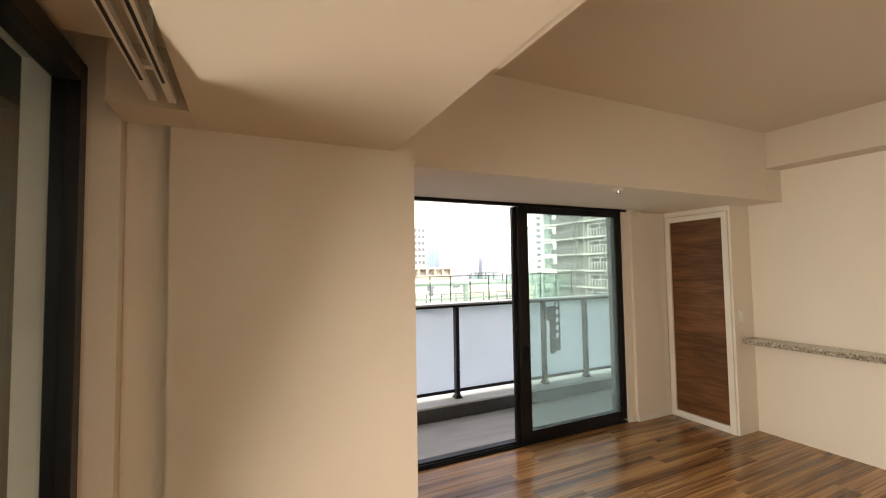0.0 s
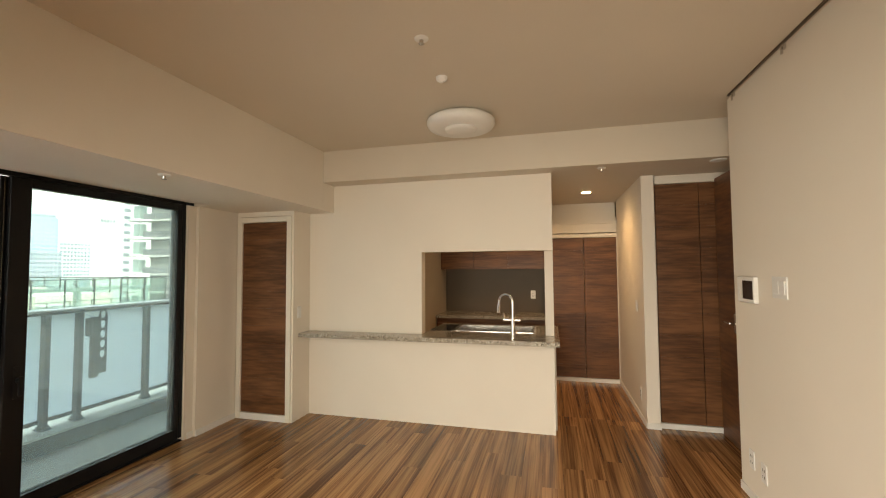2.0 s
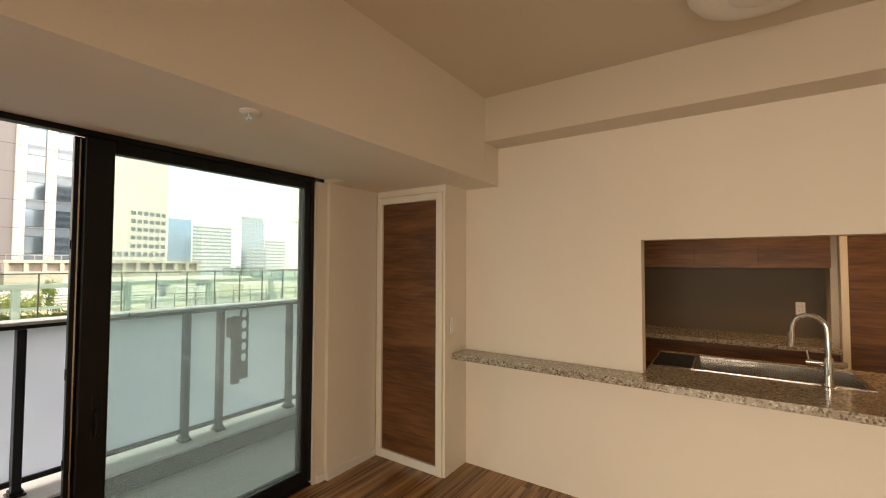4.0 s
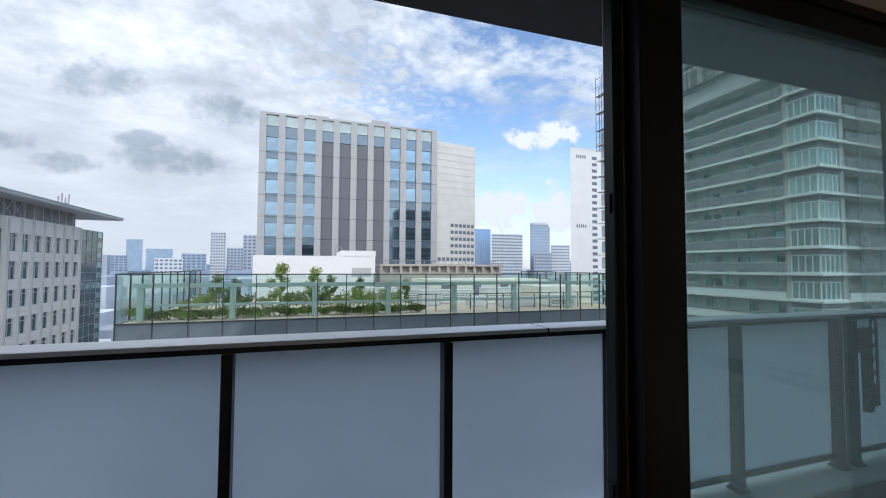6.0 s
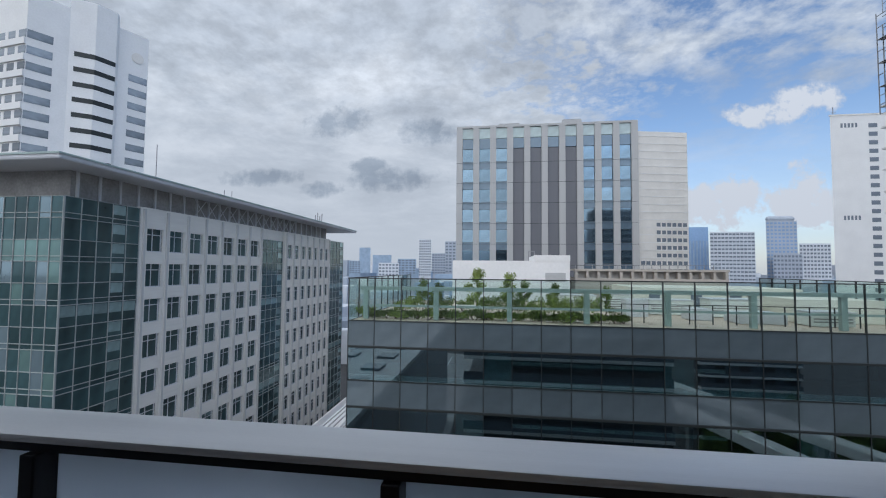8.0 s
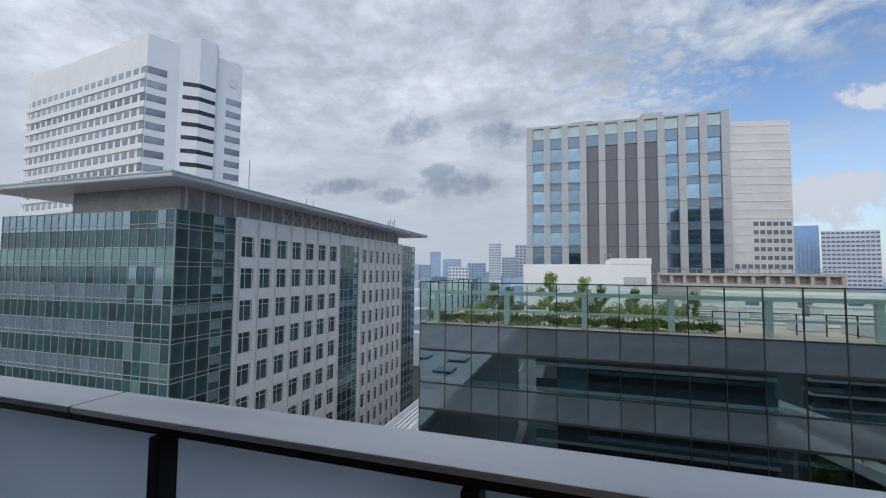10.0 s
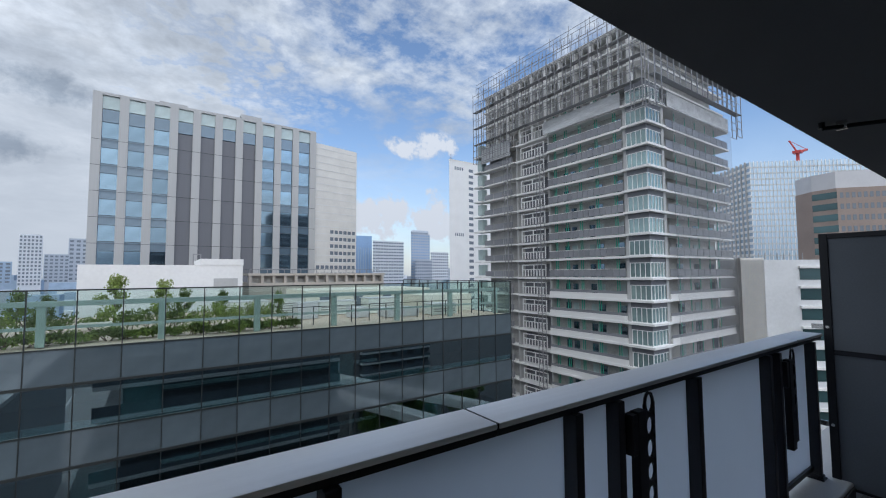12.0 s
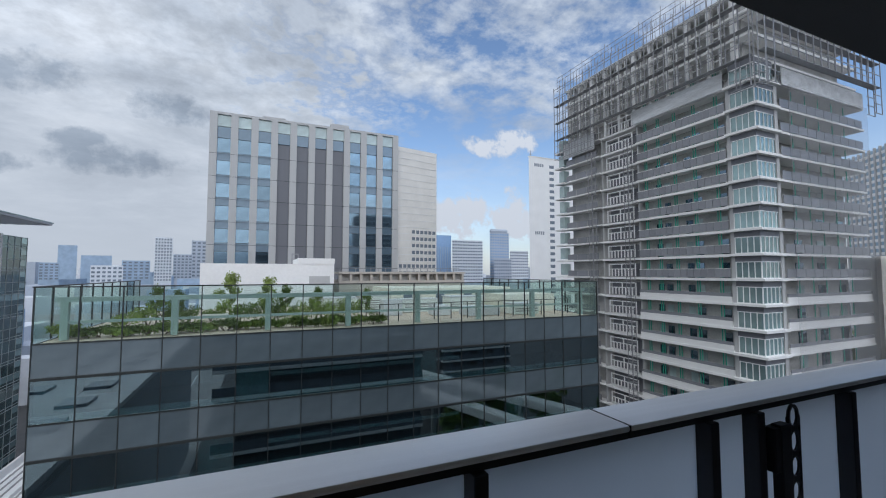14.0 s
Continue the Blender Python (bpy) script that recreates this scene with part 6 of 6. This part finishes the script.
def right_towers():
    g = thing("finned_tower", (208, 73, GZ), "grey glass tower with fine vertical fins", "office tower")
    P = [(208.2 + 8, 73.1 + 14), (199.6, 67.3), (236, 36.0), (260, 70)]
    p = [(x - 208, y - 73) for x, y in P]
    prism("wall", p, 0, 46.5 - GZ, mat("pale_blue_glass_wall", (0.46, 0.60, 0.74), 0.25, 0.2, vary=0.12, scale=0.03, grain=0.5), g)
    for i in range(34):
        strip(M_SLAB, "fin", p[1], p[2], 0, 46.8 - GZ, 0.10, 0.05, g, i / 34, i / 34 + 0.006)
    for i in range(9):
        strip(M_PIER, "fin", p[0], p[1], 0, 47 - GZ, 0.5, 0.05, g, i / 9, i / 9 + 0.03)
    for k in range(34):
        strip(M_PIER, "floor_line", p[1], p[2], 44 - 2.4 * k - GZ, 44.5 - 2.4 * k - GZ, 0.12, 0.05, g)
        strip(M_SLAB, "floor_line", p[0], p[1], 44 - 2.4 * k - GZ, 45.1 - 2.4 * k - GZ, 0.2, 0.05, g)
    red = mat("red_crane_paint", (0.55, 0.07, 0.06), 0.5)
    c = thing("tower_crane", (216, 56, 46.5), "red tower crane on the roof", "crane")
    bm = bmesh.new()
    box(bm, -0.5, 0.5, -0.5, 0.5, 0, 4.0)
    tube(bm, (0, 0, 4), (-2.0, 2.0, 9), 0.35, 6)
    tube(bm, (0, 0, 4), (2.5, -2.5, 5), 0.5, 6)
    tube(bm, (-2.0, 2.0, 9), (2.5, -2.5, 5), 0.12, 6)
    box(bm, -1.4, 1.4, -1.4, 1.4, 3.6, 4.6)
    part("crane_body", bm, red, c)
    b = thing("brick_tower", (156, 32, GZ), "brown brick tower with square windows and a grey crown", "office tower")
    Q = [(161.5, 43.0), (157.0, 38.0), (155.8, 32.4), (170.7, 15.5), (190, 34)]
    q = [(x - 156, y - 32) for x, y in Q]
    prism("wall", q, 0, 24.8 - GZ, BRICKC, b)
    prism("crown", [(x * 0.97 + 0.6, y * 0.97 + 0.3) for x, y in q], 24.8 - GZ, 29.5 - GZ, ROOFMETAL, b)
    for k in range(15):
        for i in range(16):
            strip(M_FWIN, "window", q[2], q[3], 22 - 3.1 * k - GZ, 23.5 - 3.1 * k - GZ, 0.05, 0.1, b, 0.03 + i / 16.5, 0.03 + i / 16.5 + 0.036)
        strip(M_TEAL, "ribbon", q[1], q[2], 22 - 3.1 * k - GZ, 23.8 - 3.1 * k - GZ, 0.05, 0.1, b)
    lowb = thing("concrete_block", (86, 26, GZ), "pale concrete block with strip windows", "building")
    R = [(90, 36), (82.5, 29.6), (85.2, 27.2), (94, 19.5), (100, 28)]
    r = [(x - 86, y - 26) for x, y in R]
    prism("wall", r, 0, 3.7 - GZ, mat("pale_concrete_wall", (0.68, 0.69, 0.70), 0.8, vary=0.07, scale=0.2, grain=2), lowb)
    prism("stair_shaft", [r[0], r[1], r[2], (r[2][0] + 3, r[2][1] + 4)], 0, 4.1 - GZ, STONEGREY, lowb)
    for k in range(8):
        strip(M_TEAL, "strip_window", r[2], r[3], 0.4 - 3.3 * k - GZ, 2.2 - 3.3 * k - GZ, 0.06, 0.1, lowb, 0.46, 0.98)
        strip(M_SLAB, "ledge", r[2], r[3], 2.3 - 3.3 * k - GZ, 2.7 - 3.3 * k - GZ, 0.5, 0.1, lowb, 0.44, 1.0)
    mesh_boxes("roof_pipes", [(r[2][0] + 1 + i * 0.9, r[2][0] + 1.08 + i * 0.9, r[2][1] + 1 - i * 0.6, r[2][1] + 1.1 - i * 0.6, 3.7 - GZ, 4.9 - GZ) for i in range(8)], SCAFFOLD, lowb)
    y = thing("yellow_block", (118, 52, GZ), "low ochre building among trees", "building")
    bpart("wall", (-6, 6, 0, 8, 0, -6 - GZ), mat("ochre_wall", (0.50, 0.30, 0.12), 0.8), y)
    bpart("floors", (-8, 10, 9, 20, 0, 1.5 - GZ), BRICKC, y)


right_towers()
rng = random.Random(21)
for x, yy in ((97, 44), (100, 40), (104, 47), (108, 43), (96, 48), (111, 49)):
    tree(x, yy, GZ, 29 + rng.uniform(-2, 3), 5.0, "tall leafy street tree", rng, LEAF)

city = []
for _ in range(1500):
    yy = rng.uniform(150, 1500)
    xx = rng.uniform(-1.1, 1.35) * yy
    if -0.24 < (xx - 9) / yy < 0.35 and yy < 170:
        continue
    if xx > 45 and yy < 190 and xx < 150:
        continue
    w = rng.uniform(8, 26)
    top = GZ + rng.uniform(12, 38) + (rng.random() ** 8) * 25 * min(1, yy / 600)
    city.append((xx - w / 2, xx + w / 2, yy, yy + rng.uniform(8, 22), GZ, top))
# the haze over these blocks is only in their tints
third = len(city) // 3
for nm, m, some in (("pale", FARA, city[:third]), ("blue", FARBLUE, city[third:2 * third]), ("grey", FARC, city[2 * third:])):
    tagged(mesh_boxes("distant_city", some, m, None, f"{nm} low city blocks tinted for haze"), category="city blocks", kind="stuff")

trk = thing("elevated_walkway", (-24, 70, GZ), "pale elevated walkway between the buildings", "walkway")
bpart("deck", (-5.5, 2.0, -45, 60, 15.5, 16.5), WHITEWALL, trk)
bpart("guard", [(-5.7, -5.4, -45, 60, 16.5, 17.6), (1.9, 2.2, -45, 60, 16.5, 17.6), (-2.2, -1.6, -45, 60, 16.5, 17.0)], SLABWHITE, trk)
for i in range(7):
    bpart("pillar", (-2.6, -1.2, -42 + i * 16, -40.5 + i * 16, 0, 15.5), FLATGREY, trk)
bpart("rails", [(-4.9 + i * 0.9, -4.7 + i * 0.9, -45, 60, 16.5, 16.62) for i in range(7)], FLATGREY, trk)

# the house that the flat belongs to
own = thing("apartment_house", (0, 0.3, GZ), "grey apartment house with stacked balconies", "apartment house")
HOUSE = mat("house_wall_tile", (0.11, 0.11, 0.12), 0.6, vary=0.1, scale=0.5, grain=6)
TOP = 10.5
bpart("front_wall", [(-0.9, 22, 0.02, 0.4, 0, -0.6 - GZ), (-0.9, 22, 0.02, 0.4, 3.06 - GZ, TOP - GZ)], HOUSE, own)
bpart("side_wall", [(-1.0, -0.902, -14, 0.4, 0, -0.6 - GZ), (-1.0, -0.902, -14, 0.4, 3.06 - GZ, TOP - GZ), (-1.0, -0.902, -14, -5.2, -0.6 - GZ, 3.06 - GZ)], HOUSE, own)
bpart("side_wall", (22, 22.1, -14, 0.4, 0, TOP - GZ), HOUSE, own)
bpart("back_wall", (-1.0, 22.1, -14.1, -14, 0, TOP - GZ), HOUSE, own)
bpart("roof", (-1.4, 22.5, -14.5, 1.0, TOP - GZ, TOP + 0.4 - GZ), CONCRETE, own)
M_SOFF, M_FROSTP = cube_mesh("balcony_slab", SLABWHITE), cube_mesh("balcony_front", PARTITION)
for k in range(-12, 4):
    if k in (0, 1):
        continue
    z = -0.12 - GZ + 3.1 * k
    slab("balcony_slab", M_SOFF, -3.4, 22, 0.02, 1.42, z - 0.42, z, own)
    slab("balcony_front", M_FROSTP, -3.4, 22, 1.30, 1.4, z, z + 1.1, own)
    for i in range(3):
        slab("window", M_FWIN, 0.5 + i * 6.4, 4.0 + i * 6.4, -0.02, 0.05, z + 0.1, z + 2.2, own)

wing = thing("apartment_block", (51, -60, GZ), "grey apartment block with banded balconies", "apartment block")
bpart("wall", (0, 24, -16, 0, 0, 35 - GZ), HOUSE, wing)
for k in range(24):
    z = 31.4 - 3.1 * k - GZ
    slab("balcony_slab", M_SOFF, 0.3, 23.7, 0.002, 1.52, z - 0.6, z, wing)
    slab("balcony_front", M_FROSTP, 0.3, 23.7, 1.40, 1.5, z, z + 1.1, wing)
    for i in range(4):
        slab("window", M_FWIN, 1.0 + i * 5.8, 4.4 + i * 5.8, -0.02, 0.05, z + 0.1, z + 2.2, wing)
annex_roof = thing("low_hall", (-14, -25, GZ), "low wide hall with a pale flat roof and dark skylights", "hall")
bpart("wall", (-30, 0, -40, 40, 0, -14.6 - GZ), FLATGREY, annex_roof)
bpart("roof", (-30.2, 0.2, -40.2, 40.2, -14.6 - GZ, -14 - GZ), mat("pale_roof_membrane", (0.55, 0.55, 0.54), 0.8, vary=0.12, scale=0.2, grain=2), annex_roof)
for i in range(4):
    for j in range(9):
        slab("skylight", M_FWIN, -27 + i * 7, -24 + i * 7, -36 + j * 8.5, -32.5 + j * 8.5, -14 - GZ, -13.6 - GZ, annex_roof)

# street level round the house, seen mirrored in the glass office
rng = random.Random(8)
for _ in range(56):
    x, yy = rng.uniform(28, 100), rng.uniform(-100, 18)
    tree(x, yy, GZ, rng.uniform(10, 15), 4.2, "leafy street tree far below", rng, LEAF)
for x0, y0, x1, y1 in ((34, -66, 60, 12), (46, -66, 74, 4)):
    wk = thing("footbridge", (x0, y0, GZ), "long white elevated footbridge over trees", "footbridge", turn=math.degrees(math.atan2(y1 - y0, x1 - x0)))
    ln = math.hypot(x1 - x0, y1 - y0)
    bpart("deck", (0, ln, -1.6, 1.6, 12.0, 12.6), WHITEWALL, wk)
    bpart("guard", (0, ln, 1.5, 1.6, 12.6, 13.8), SLABWHITE, wk)
    bpart("guard", (0, ln, -1.6, -1.5, 12.6, 13.8), SLABWHITE, wk)
    for k in range(5):
        bpart("pillar", (ln * (k + 0.5) / 5 - 0.5, ln * (k + 0.5) / 5 + 0.5, -0.5, 0.5, 0, 12), FLATGREY, wk)
rd = tagged(mesh_boxes("road", [(-60, -12, -160, 26, GZ, GZ + 0.02)], mat("pale_paving", (0.34, 0.33, 0.32), 0.85, vary=0.15, scale=0.1, grain=1), None, "pale paved forecourt far below"), kind="structure")
rs = tagged(mesh_boxes("road_marking", [(-50 + i * 9, -49.4 + i * 9, -150, 24, GZ + 0.02, GZ + 0.04) for i in range(4)], WHITEWALL, None, "white lines on the paving"), kind="structure")

# ---------------------------------------------------------------- floor planks, last
rng = random.Random(3)
floor_ob = bpy.data.objects["floor"]
meshes = {}
row, y = 0, -4.55
PW = 0.151
while y < -0.001:
    x = -0.76 - rng.uniform(0, 1.0)
    while x < 4.75:
        ln = rng.choice((0.91, 1.21, 1.52))
        x0, x1 = max(x, -0.76), min(x + ln, 4.75)
        yy1 = min(y + PW, -0.001)
        if x1 - x0 > 0.02:
            key = (round(x1 - x0, 3), round(yy1 - y, 3))
            if key not in meshes:
                bm = bmesh.new()
                box(bm, 0.0006, key[0] - 0.0006, 0.0005, key[1] - 0.0005, -0.012, 0.0, bevel=0.0012)
                me = bpy.data.meshes.new("plank")
                bm.to_mesh(me)
                bm.free()
                me.materials.append(PLANK)
                meshes[key] = me
            shared("plank", meshes[key], Matrix.Translation((x0, y, 0)), floor_ob)
        x += ln
    y += PW
    row += 1
structure("floor_hall", (4.752, 8.3, -6.0, -0.3, -0.016, 0.0), PLANK, "warm brown wooden hall floor")
structure("floor_entry", (2.9, 4.75, -6.0, -4.551, -0.016, 0.0), PLANK, "warm brown wooden entry floor")
